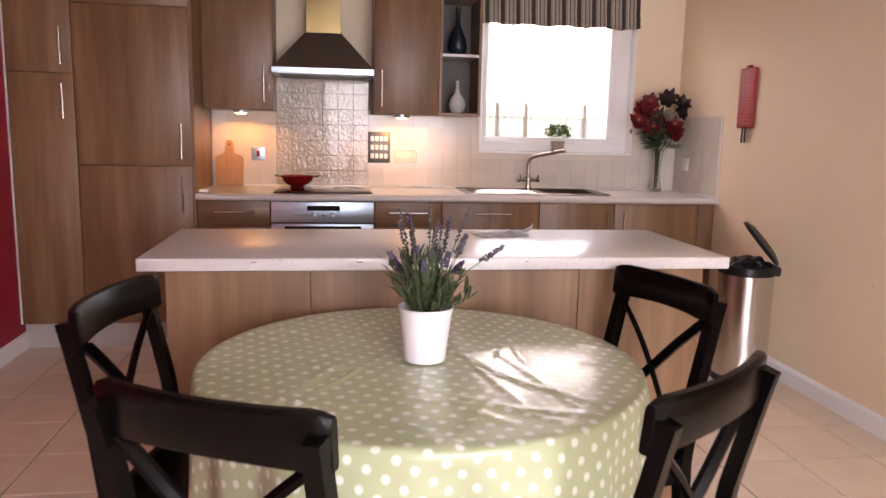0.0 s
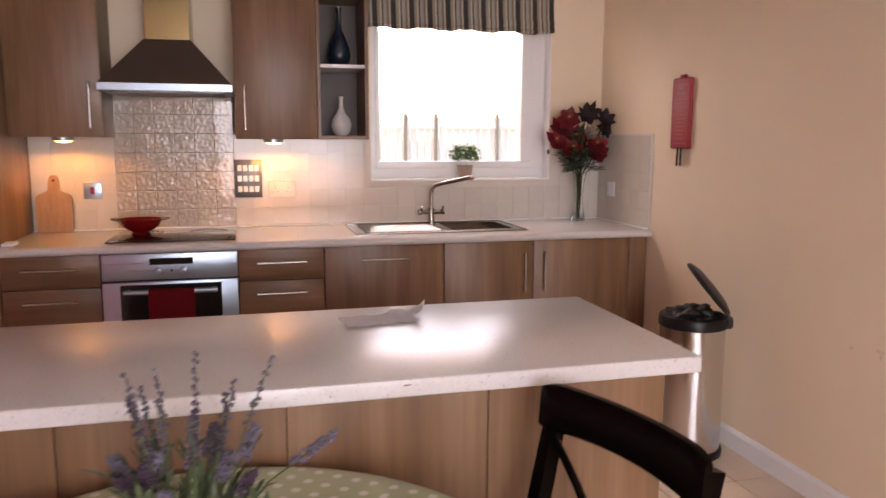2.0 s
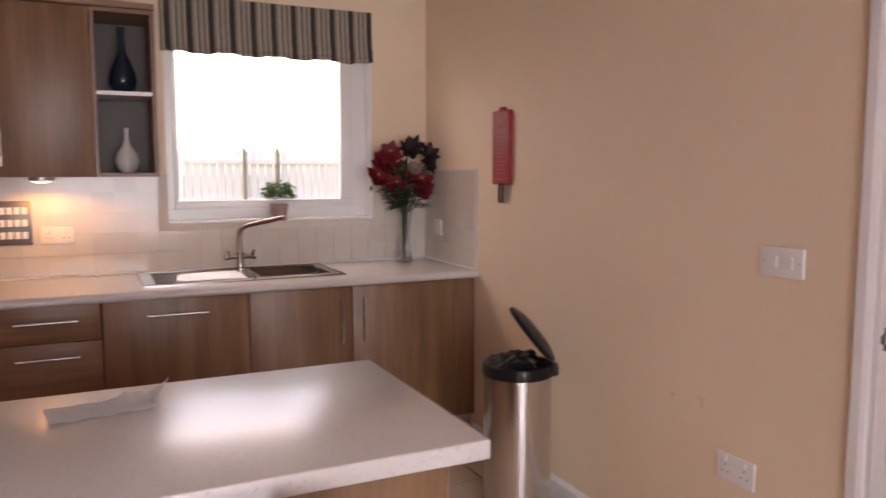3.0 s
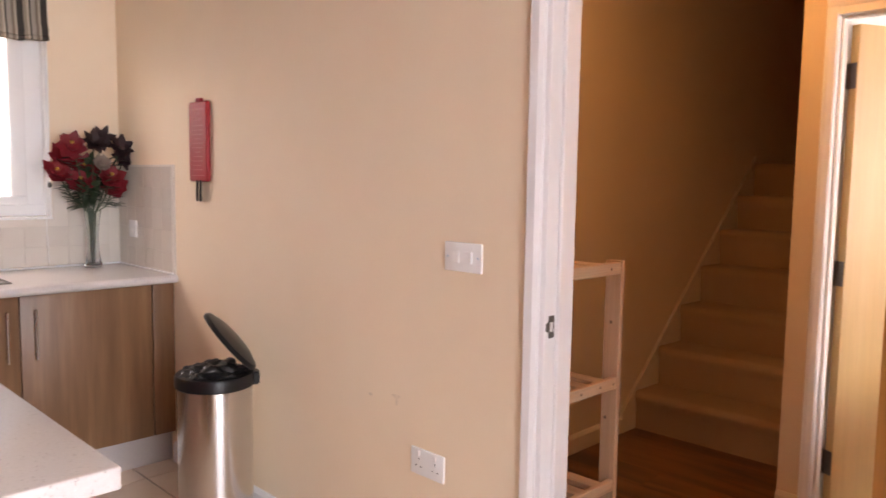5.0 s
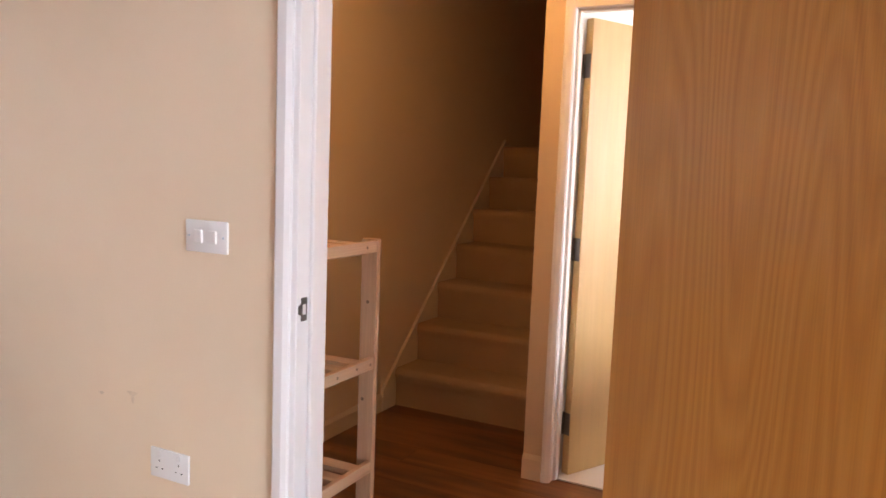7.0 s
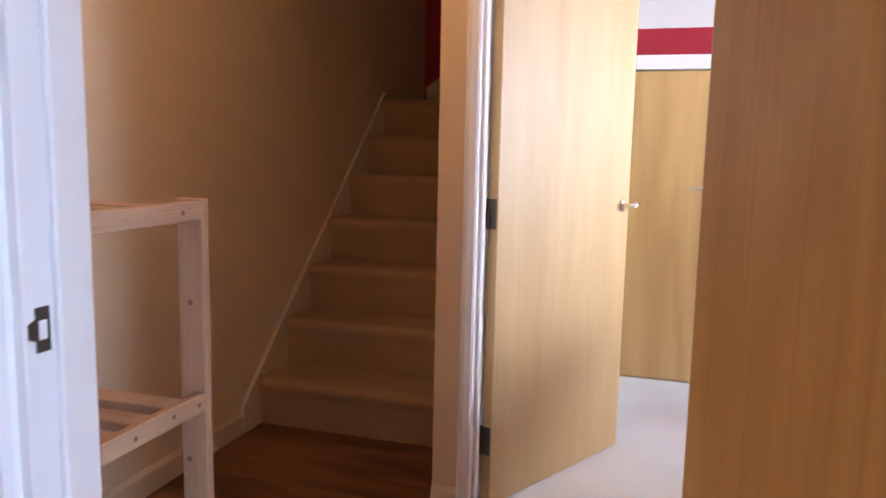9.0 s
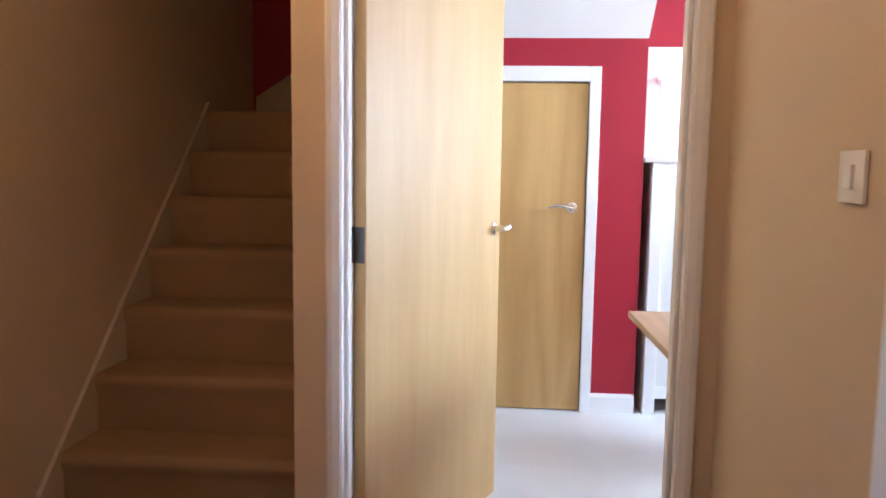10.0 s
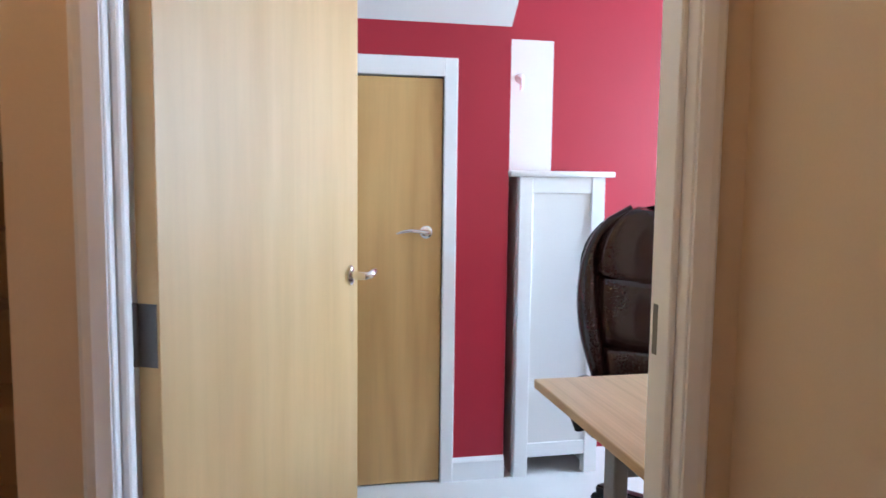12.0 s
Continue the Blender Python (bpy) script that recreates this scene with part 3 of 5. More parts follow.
for z in (0.236, 1.018, 1.80):
    bm = box(0.0, -0.036, z - 0.05, 0.0032, -0.004, z + 0.05)
    lathe([(0.006, -0.05), (0.006, 0.05)], (0.0, 0.002, z), 12, bm)
    for dz in (-0.034, 0.034):
        box(-0.0008, -0.022, z + dz - 0.004, 0.001, -0.014, z + dz + 0.004, 0, bm)
    part("hinge", moved(bm, rm), HINGE, rd, "dull steel butt hinge")
part("latch_plate", box(RX + 0.078, 1.1490, 0.96, RX + 0.108, 1.1515, 1.05), HINGE, rf)

# stairs: carpeted treads with rounded nosings
N_ST, RISE, GO, SX = 7, 0.2165, 0.241, 4.53
stairs = thing("stairs", "straight flight of stairs in worn beige carpet", "stairs", (SX, 2.65, 0), kind="structure")
for k in range(N_ST):
    x, z = SX + k * GO, (k + 1) * RISE
    nose = [(x + 0.012 - 0.028 * math.cos(a), z - 0.036 + 0.036 * math.sin(a)) for a in [i * math.pi / 16 for i in range(9)]]
    prof = [(x + 0.004, k * RISE - (0.0 if k == 0 else 0.002)), (x + 0.002, z - 0.085), (x - 0.006, z - 0.060)] + nose + [(x + 0.07, z - 0.002), (x + GO + 0.03, z - 0.003), (x + GO + 0.03, k * RISE)]
    part("step", prism(prof, "y", 2.157, 3.132), STAIR_CARPET, stairs, "", True)
part("landing", box(SX + N_ST * GO + 0.03, 2.157, 0, 6.80, 3.132, N_ST * RISE), STAIR_CARPET, stairs)
slope = RISE / GO
bot, topx = SX - 0.135, SX + 6.1 * GO
string = [(bot, 0), (topx, 0), (topx, 0.240 + (topx - SX) * slope), (bot, 0.240 + (bot - SX) * slope)]
structure("trim_stair_string", prism(string, "y", 3.132, 3.149), CREAM_GLOSS, "cream gloss stair string against the wall", "stair string")
structure("trim_stair_string_2", prism([(2.157, 1.50), (3.13, 1.50), (3.13, 1.66), (2.157, 2.28)], "x", 6.782, 6.799), CREAM_GLOSS, "cream gloss raking skirting at the stair head", "stair string")

# study
structure("study_floor", box(RX + 0.06, -1.1, -0.12, 6.2, 2.06, 0.002), CARPET, "pale cream carpet, close pile", "carpet")
FX, RECX = 5.82, 6.08
wall_with_hole("wall_study_east", "x", FX, FX + 0.10, 0.89, 2.06, 0, 2.0, [(1.165, 1.82, 0, 1.665)], RED, "red painted low wall under the sloped ceiling")
# added unseen sheet, near black as the shade inside the cupboard
structure("cupboard_back", box(FX + 0.20, 1.1, 0, FX + 0.22, 1.9, 1.9), DARK_GAP, "added near-black sheet as shade inside the eaves cupboard", "wall")
wall_with_hole("wall_study_recess", "x", RECX, RECX + 0.10, -1.1, 0.89, 0, CZ, [], RED, "red painted recess wall beside the sloped ceiling")
wall_with_hole("wall_study_south", "y", -1.2, -1.1, RX, RECX + 0.1, 0, CZ, [(4.4, 5.8, 0.95, 2.1)], RED, "red painted study wall with a window opening")
structure("wall_recess_cheek", box(FX + 0.10, 0.89, 0, RECX + 0.10, 0.94, CZ), RED, "red painted return of the recess", "wall")
structure("study_ceiling_slope", prism([(FX, 1.868), (FX + 0.12, 1.868), (5.30, 2.52), (5.26, 2.43)], "y", 0.89, 2.06), WHITE, "white sloped ceiling under the roof", "ceiling")
structure("study_ceiling", box(RX + RT, -1.1, CZ, RECX + 0.1, 2.06, CZ + 0.1), WHITE, "white flat study ceiling", "ceiling")
structure("study_door_wall_lining", box(RX + RT, 2.045, 0, FX, 2.06, CZ), WHITE, "white painted wall behind the study door", "wall")
skirting("baseboard_study", (FX, 1.112, 0), (FX, 0.89, 0), (-1, 0, 0), 0.10)
cf = thing("door_frame_3", "white gloss casing round the low cupboard door", "door frame", (FX, 1.49, 0), kind="structure")
part("casing", box(FX - 0.018, 1.112, 0, FX + 0.10, 1.165, 1.733, 0.003), GLOSS, cf)
part("casing", box(FX - 0.018, 1.82, 0, FX + 0.10, 1.893, 1.733, 0.003), GLOSS, cf)
part("casing", box(FX - 0.018, 1.165, 1.660, FX + 0.10, 1.82, 1.733, 0.003), GLOSS, cf)
cd = thing("door_3", "short golden birch veneered cupboard door, closed", "door", (FX, 1.49, 0), kind="structure")
part("leaf", box(FX + 0.004, 1.168, 0.008, FX + 0.044, 1.817, 1.654, 0.0015), BIRCH, cd)
lever(cd, Matrix.Translation((FX + 0.004, 1.232, 1.045)) @ Matrix.Rotation(radians(-90), 4, "Z"))
part("latch_plate", box(FX - 0.001, 1.164, 1.02, FX + 0.006, 1.169, 1.07), HINGE, cd)
# dark strip painted as the shade between leaf and casing
part("gap_shade", box(FX - 0.002, 1.1645, 0.0, FX + 0.003, 1.1682, 1.66), DARK_GAP, cd)
structure("white_wall_panel", box(RECX - 0.004, 0.615, 0.2, RECX, 0.86, 1.868), WHITE, "unpainted white strip left on the red wall", "wall panel")
hk = thing("wall_hook", "small white plaster hook on the unpainted strip", "hook", (RECX, 0.77, 1.70))
part("plate", moved(lathe([(0.022, 0), (0.022, 0.004), (0.016, 0.010)], (0, 0, 0), 16), Matrix.Translation((RECX - 0.004, 0.77, 1.70)) @ Matrix.Rotation(radians(-90), 4, "Y")), PAPER, hk)
part("peg", tube([(RECX - 0.012, 0.77, 1.70), (RECX - 0.03, 0.77, 1.69), (RECX - 0.035, 0.77, 1.665), (RECX - 0.025, 0.77, 1.65)], 0.008, 8), PAPER, hk)


# ---- kitchen: units ----
FY, UY = 4.385, 4.67


def slab(parent, name, x0, z0, x1, z1, y, t=0.019, mat=None, label=""):
    g = 0.0015
    return part(name, box(x0 + g, y, z0 + g, x1 - g, y + t, z1 - g, 0.0025, None, 2), mat or CABINET, parent, label)


def unit(name, label, x0, x1, z0, z1, y, depth, category="cabinet", group=""):
    c = thing(name, label, category, ((x0 + x1) / 2, y + depth / 2, z0), group)
    part("body", box(x0 + 0.001, y + 0.021, z0, x1 - 0.001, y + depth, z1), CABINET, c)
    return c


OUT = (0, -0.028, 0)
larder = unit("tall_cabinet", "tall brown wood-effect larder cupboard with two doors", -1.688, -1.347, 0.15, 2.12, FY, 0.60)
for z0, z1, h0, h1 in ((0.15, 1.553, 1.31, 1.50), (1.556, 2.12, 1.60, 1.80)):
    dr = slab(larder, "door", -1.688, z0, -1.347, z1, FY)
    bar_handle(dr, (-1.40, FY, h0), (-1.40, FY, h1), OUT)
fridge = unit("fridge_cabinet", "tall brown wood-effect fridge freezer housing with two doors", -1.345, -0.735, 0.15, 2.12, FY, 0.60)
for z0, z1, h0, h1 in ((0.15, 1.057, 0.80, 1.00), (1.061, 1.925, 1.10, 1.30)):
    dr = slab(fridge, "door", -1.345, z0, -0.735, z1, FY)
    bar_handle(dr, (-0.785, FY, h0), (-0.785, FY, h1), OUT)
slab(fridge, "top_panel", -1.345, 1.929, -0.735, 2.12, FY)
part("end_panel", box(-0.735, FY - 0.002, 0.15, -0.717, 4.99, 2.12, 0.001), CABINET, fridge)
pl = thing("tall_plinth", "pale grey plinth board under the tall cupboards", "plinth", (-1.23, 4.45, 0))
part("board", box(-1.694, 4.435, 0.0, -0.72, 4.45, 0.148, 0.001), PLINTH, pl)
part("filler", box(-1.6965, FY, 0.15, -1.690, 4.40, 2.12), GLOSS, larder, "narrow cream scribing strip")

wl = unit("wall_cabinet", "brown wood-effect wall cupboard beside the hood", -0.715, -0.303, 1.392, 2.12, UY, 0.325)
bar_handle(slab(wl, "door", -0.715, 1.392, -0.303, 2.12, UY), (-0.355, UY, 1.435), (-0.355, UY, 1.65), OUT)
wr = unit("wall_cabinet", "brown wood-effect wall cupboard between hood and open shelves", 0.303, 0.708, 1.385, 2.12, UY, 0.325)
bar_handle(slab(wr, "door", 0.303, 1.385, 0.708, 2.12, UY), (0.352, UY, 1.43), (0.352, UY, 1.65), OUT)

sh = thing("open_shelf_cabinet", "open brown wall shelf unit holding two vases", "shelf", (0.84, 4.83, 1.385))
part("side_panel", box(0.709, UY, 1.385, 0.727, 4.985, 2.12, 0.001), CABINET, sh)
part("side_panel", box(0.955, UY, 1.385, 0.973, 4.985, 2.12, 0.001), CABINET, sh)
part("back_panel", box(0.727, 4.975, 1.385, 0.955, 4.985, 2.12), SHELF_BACK, sh)
for z in (1.385, 2.102):
    part("board", box(0.727, UY + 0.002, z, 0.955, 4.975, z + 0.018, 0.001), CABINET_H, sh)
part("shelf", box(0.727, UY + 0.004, 1.745, 0.955, 4.975, 1.763, 0.001), WORKTOP, sh, "pale-edged fixed shelf")
cor = thing("cornice", "brown wood-effect cornice strip along the wall cupboards", "cornice", (0.1, 4.8, 2.12))
part("strip", box(-0.72, UY - 0.012, 2.121, -0.30, 4.98, 2.15, 0.004), CABINET_H, cor)
part("strip", box(0.30, UY - 0.012, 2.121, 0.976, 4.98, 2.15, 0.004), CABINET_H, cor)


def vase(name, label, prof, at, mat):
    v = thing(name, label, "vase", at)
    part("body", lathe(prof, at, 36), mat, v)
    return v


vase("bottle_vase", "dark blue glazed vase with a long neck", [(0.030, 0), (0.052, 0.02), (0.062, 0.055), (0.055, 0.10), (0.034, 0.15), (0.016, 0.19), (0.012, 0.25), (0.016, 0.30), (0.013, 0.30), (0.009, 0.25)], (0.842, 4.82, 1.7635), VASE_BLUE)
vase("bottle_vase", "small white glazed vase with a narrow neck", [(0.026, 0), (0.046, 0.02), (0.055, 0.055), (0.046, 0.09), (0.022, 0.12), (0.011, 0.15), (0.010, 0.19), (0.014, 0.205), (0.011, 0.205), (0.007, 0.19)], (0.845, 4.80, 1.4035), VASE_WHITE)

for x in (-0.51, 0.49):
    zb = 1.392 if x < 0 else 1.385
    l = thing("cabinet_light", "round warm downlight under a wall cupboard, lit", "lamp", (x, 4.80, zb), "lights under the cupboards")
    part("housing", lathe([(0.050, -0.0005), (0.050, -0.014), (0.044, -0.020), (0.036, -0.020), (0.036, -0.012)], (x, 4.80, zb), 28), STEEL, l)
    part("lens", lathe([(0.035, -0.0125), (0.035, -0.022), (0.02, -0.026)], (x, 4.80, zb), 24), LAMP_FACE, l, "glowing warm lens")

# base units
TB = 0.868


def drawers(label, x0, x1, cuts):
    u = unit("drawer_unit", label, x0, x1, 0.15, TB, FY, 0.56, "drawers")
    for z0, z1 in cuts:
        d = slab(u, "drawer", x0, z0, x1, z1, FY, mat=CABINET_H)
        cx, zz = (x0 + x1) / 2, (z0 + z1) / 2 + (0.012 if z1 - z0 < 0.2 else (z1 - z0) / 2 - 0.06)
        bar_handle(d, (cx - 0.115, FY, zz), (cx + 0.115, FY, zz), OUT)


drawers("brown wood-effect drawer unit beside the tall cupboard", -0.714, -0.306, [(0.15, 0.43), (0.43, 0.715), (0.715, TB)])
drawers("brown wood-effect drawer unit beside the oven", 0.299, 0.700, [(0.15, 0.43), (0.43, 0.715), (0.715, TB)])
dw = unit("dishwasher_cabinet", "brown wood-effect dishwasher front with a bar handle", 0.702, 1.303, 0.15, TB, FY, 0.56)
bar_handle(slab(dw, "door", 0.702, 0.15, 1.303, TB, FY), (0.88, FY, 0.80), (1.125, FY, 0.80), OUT)
su = unit("sink_cabinet", "brown wood-effect double sink cupboard", 1.305, 2.447, 0.15, TB, FY, 0.56)
d1 = slab(su, "door", 1.305, 0.15, 1.786, TB, FY)
bar_handle(d1, (1.735, FY, 0.60), (1.735, FY, 0.81), OUT)
d2 = slab(su, "door", 1.788, 0.15, 2.340, TB, FY)
bar_handle(d2, (1.842, FY, 0.60), (1.842, FY, 0.81), OUT)
slab(su, "filler", 2.342, 0.15, 2.447, TB, FY)
bp = thing("base_plinth", "pale plinth board under the base units", "plinth", (0.9, 4.45, 0))
part("board", box(-0.714, 4.435, 0, 2.447, 4.45, 0.148, 0.001), PLINTH, bp)

# worktop with cut-outs bridged by hob and sink
wt = thing("worktop", "pale grey speckled laminate worktop along the wall", "worktop", (0.87, 4.68, 0.87))
bm = bmesh.new()
for a in ((-0.716, 4.36, 1.39, 4.955), (1.39, 4.36, 1.75, 4.56), (1.39, 4.90, 1.75, 4.955), (1.75, 4.36, 2.449, 4.955)):
    box(a[0], a[1], 0.870, a[2], a[3], 0.908, 0.0, bm)
bmesh.ops.remove_doubles(bm, verts=bm.verts, dist=0.0005)
part("top", bm, WORKTOP, wt)
part("front_edge", tube([(-0.716, 4.362, 0.889), (2.449, 4.362, 0.889)], 0.019, 12), WORKTOP, wt)
part("back_edge", box(-0.716, 4.955, 0.870, 2.449, 4.985, 0.908), WORKTOP, wt)
part("sealant", box(-0.716, 4.968, 0.908, 2.440, 4.985, 0.918, 0.003), UPVC, wt, "white sealant bead")
part("sealant", box(2.428, 4.37, 0.908, 2.442, 4.97, 0.917, 0.003), UPVC, wt)

# oven
ov = thing("oven", "built-in stainless steel oven with a dark glass door", "oven", (-0.003, 4.66, 0.27))
part("body", box(-0.301, FY + 0.02, 0.27, 0.295, 4.92, TB - 0.003), BLACK, ov)
cp = part("control_panel", box(-0.301, FY - 0.006, 0.742, 0.295, FY + 0.02, TB - 0.004, 0.003, None, 2), STEEL, ov)
part("display", box(-0.095, FY - 0.0085, 0.812, 0.095, FY - 0.005, 0.842), OVEN_GLASS, cp, "black clock display")
for x in (-0.055, 0.055):
    part("knob", moved(lathe([(0.022, 0), (0.022, 0.004), (0.017, 0.006), (0.016, 0.022), (0.013, 0.024)], (0, 0, 0), 24), Matrix.Translation((x, FY - 0.006, 0.783)) @ Matrix.Rotation(radians(90), 4, "X")), STEEL, cp)
part("button", moved(lathe([(0.006, 0), (0.006, 0.006)], (0, 0, 0), 12), Matrix.Translation((0, FY - 0.006, 0.785)) @ Matrix.Rotation(radians(90), 4, "X")), BLACK, cp)
od = part("door", box(-0.301, FY - 0.012, 0.275, 0.295, FY + 0.018, 0.735, 0.004, None, 2), STEEL, ov)
part("window", box(-0.225, FY - 0.0145, 0.33, 0.219, FY - 0.011, 0.722), OVEN_GLASS, od, "dark glass window")
bm = tube([(-0.205, FY - 0.05, 0.693), (0.2, FY - 0.05, 0.693)], 0.011, 12)
for x in (-0.19, 0.185):
    tube([(x, FY - 0.012, 0.693), (x, FY - 0.05, 0.693)], 0.009, 10, bm)
part("handle", bm, STEEL, od, "round steel oven handle")
tt = thing("tea_towel", "deep red tea towel folded over the oven handle", "towel", (0.0, FY - 0.05, 0.45))
bm = bmesh.new()
rows = []
for i in range(25):
    x = -0.10 + 0.2 * i / 24
    w = 0.003 * math.sin(i * 1.1) + 0.002 * math.sin(i * 2.3)
    pts = [(FY - 0.068 + w, 0.46), (FY - 0.067 + w * 0.7, 0.58), (FY - 0.064, 0.68), (FY - 0.060, 0.700), (FY - 0.050, 0.7075), (FY - 0.040, 0.700), (FY - 0.036, 0.68), (FY - 0.034, 0.60), (FY - 0.033, 0.55)]
    rows.append([bm.verts.new((x, y, z)) for y, z in pts])
for a, b in zip(rows, rows[1:]):
    for k in range(len(a) - 1):
        bm.faces.new((a[k], a[k + 1], b[k + 1], b[k]))
bmesh.ops.solidify(bm, geom=bm.faces[:], thickness=0.003)
part("cloth", bm, RED_CLOTH, tt)

# hob and colander
hb = thing("hob", "black glass induction hob set in the worktop", "hob", (-0.003, 4.70, 0.908))
part("glass", box(-0.292, 4.44, 0.9085, 0.288, 4.94, 0.914, 0.002, None, 2), HOB_GLASS, hb)
RING = paint("grey_hob_print", (0.10, 0.10, 0.10), 0.2, 0.1, 60, 0.0)
for x, y, r in ((-0.15, 4.57, 0.09), (0.15, 4.57, 0.075), (-0.15, 4.81, 0.075), (0.15, 4.81, 0.09)):
    part("cooking_ring", lathe([(r, 0.0002), (r, 0.0006), (r - 0.003, 0.0006), (r - 0.003, 0.0002)], (x, y, 0.914), 40, None, False), RING, hb)
co = thing("colander", "dark red enamel colander with two handles", "colander", (-0.165, 4.70, 0.9145))
part("bowl", lathe([(0.040, 0), (0.046, 0.004), (0.036, 0.016), (0.060, 0.026), (0.088, 0.048), (0.100, 0.078), (0.104, 0.080), (0.102, 0.076), (0.085, 0.050), (0.058, 0.030), (0.01, 0.024)], (-0.165, 4.70, 0.9145), 40), RED_ENAMEL, co)
for s in (-1, 1):
    pts = [(-0.165 + s * (0.100 + 0.034 * math.sin(a)), 4.70 + 0.030 * math.cos(a), 0.990 + 0.006 * math.sin(a)) for a in [k * math.pi / 8 for k in range(9)]]
    part("handle", tube(pts, 0.005, 8), CHROME_BRUSHED, co)

# hood
hd = thing("cooker_hood", "chimney cooker hood with a dark pyramid canopy and steel trim", "cooker hood", (-0.002, 4.80, 1.61))
part("rim", box(-0.302, 4.545, 1.606, 0.298, 4.985, 1.642, 0.002), STEEL, hd, "bright steel rim")
bm = bmesh.new()
lo = [bm.verts.new(p) for p in ((-0.298, 4.55, 1.642), (0.294, 4.55, 1.642), (0.294, 4.985, 1.642), (-0.298, 4.985, 1.642))]
hi = [bm.verts.new(p) for p in ((-0.112, 4.735, 1.862), (0.108, 4.735, 1.862), (0.108, 4.985, 1.862), (-0.112, 4.985, 1.862))]
bm.faces.new(lo[::-1])
bm.faces.new(hi)
for i in range(4):
    bm.faces.new((lo[i], lo[(i + 1) % 4], hi[(i + 1) % 4], hi[i]))
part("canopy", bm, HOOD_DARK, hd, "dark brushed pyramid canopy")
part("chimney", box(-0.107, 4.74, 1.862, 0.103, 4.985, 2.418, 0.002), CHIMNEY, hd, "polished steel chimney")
part("filter", box(-0.26, 4.58, 1.600, 0.256, 4.95, 1.606), HINGE, hd, "grey grease filter")

# sink and tap
sk = thing("sink", "stainless steel sink with ribbed drainer", "sink", (1.33, 4.70, 0.908))
bm = bmesh.new()
for a in ((0.87, 4.475, 1.40, 4.945), (1.40, 4.475, 1.74, 4.565), (1.40, 4.895, 1.74, 4.945), (1.74, 4.475, 1.79, 4.945)):
    box(a[0], a[1], 0.9085, a[2], a[3], 0.9125, 0.0, bm)
part("deck", bm, SINK_STEEL, sk)
bm = bmesh.new()
for x0, y0, z0, x1, y1, z1 in ((1.395, 4.56, 0.76, 1.403, 4.90, 0.911), (1.737, 4.56, 0.76, 1.745, 4.90, 0.911), (1.395, 4.557, 0.76, 1.745, 4.565, 0.911), (1.395, 4.895, 0.76, 1.745, 4.903, 0.911), (1.395, 4.557, 0.755, 1.745, 4.903, 0.762)):
    box(x0, y0, z0, x1, y1, z1, 0, bm)
part("bowl", bm, SINK_STEEL, sk)
for i in range(9):
    part("drainer_rib", tube([(0.93, 4.55 + i * 0.04, 0.9128), (1.33, 4.55 + i * 0.04, 0.9128)], 0.005, 8), SINK_STEEL, sk)
part("rim", tube([(0.875, 4.48, 0.912), (1.785, 4.48, 0.912), (1.785, 4.94, 0.912), (0.875, 4.94, 0.912), (0.875, 4.48, 0.912)], 0.0045, 8), SINK_STEEL, sk)
tp = thing("kitchen_tap", "brushed steel mixer tap with an angled swan neck", "tap", (1.365, 4.915, 0.9125))
T0 = Vector((1.365, 4.915, 0.9125))
part("base", lathe([(0.026, 0), (0.026, 0.006), (0.020, 0.012), (0.018, 0.045), (0.020, 0.085), (0.014, 0.092)], T0, 24), CHROME_BRUSHED, tp)
part("crossbar", tube([T0 + Vector((-0.065, 0, 0.062)), T0 + Vector((0.065, 0, 0.062))], 0.013, 14), CHROME_BRUSHED, tp)
for s in (-1, 1):
    part("lever", tube([T0 + Vector((s * 0.055, 0, 0.062)), T0 + Vector((s * 0.060, -0.02, 0.075)), T0 + Vector((s * 0.064, -0.03, 0.098))], 0.006, 8), CHROME_BRUSHED, tp)
    part("cap", moved(lathe([(0.017, 0), (0.017, 0.016), (0.012, 0.019)], (0, 0, 0), 18), Matrix.Translation(T0 + Vector((s * 0.060, 0, 0.062))) @ Matrix.Rotation(radians(90 * s), 4, "Y")), CHROME_BRUSHED, tp)
neck = [(0, 0, 0.09), (0, 0, 0.16), (0.004, -0.002, 0.19), (0.016, -0.010, 0.212), (0.05, -0.035, 0.226), (0.12, -0.085, 0.245), (0.185, -0.13, 0.262), (0.20, -0.14, 0.262), (0.205, -0.143, 0.250)]
part("spout", tube([T0 + Vector(p) for p in neck], 0.0125, 14), CHROME_BRUSHED, tp)

# window
wd = thing("window_1", "white plastic kitchen window, sky blown out behind", "window", (1.576, 5.12, 1.15), kind="structure")
part("window_sill", box(1.034, 4.988, 1.146, 2.118, 5.09, 1.160, 0.003), UPVC, wd)
part("reveal", box(2.112, 5.0, 1.16, 2.118, 5.09, 2.20), UPVC, wd)
part("reveal", box(1.034, 5.0, 1.16, 1.040, 5.09, 2.20), UPVC, wd)
for a in ((1.034, 1.16, 2.118, 1.215), (1.034, 2.14, 2.118, 2.20)):
    part("window_frame", box(a[0], 5.09, a[1], a[2], 5.15, a[3], 0.003), UPVC, wd)
for a in ((1.034, 1.215, 1.075, 2.14), (2.03, 1.215, 2.118, 2.14)):
    part("window_frame", box(a[0], 5.09, a[1], a[2], 5.15, a[3], 0.003), UPVC, wd)
for a in ((1.075, 1.215, 2.03, 1.258), (1.075, 2.09, 2.03, 2.14), (1.075, 1.258, 1.098, 2.09), (1.962, 1.258, 2.03, 2.09)):
    part("sash", box(a[0], 5.075, a[1], a[2], 5.135, a[3], 0.004, None, 2), UPVC, wd)
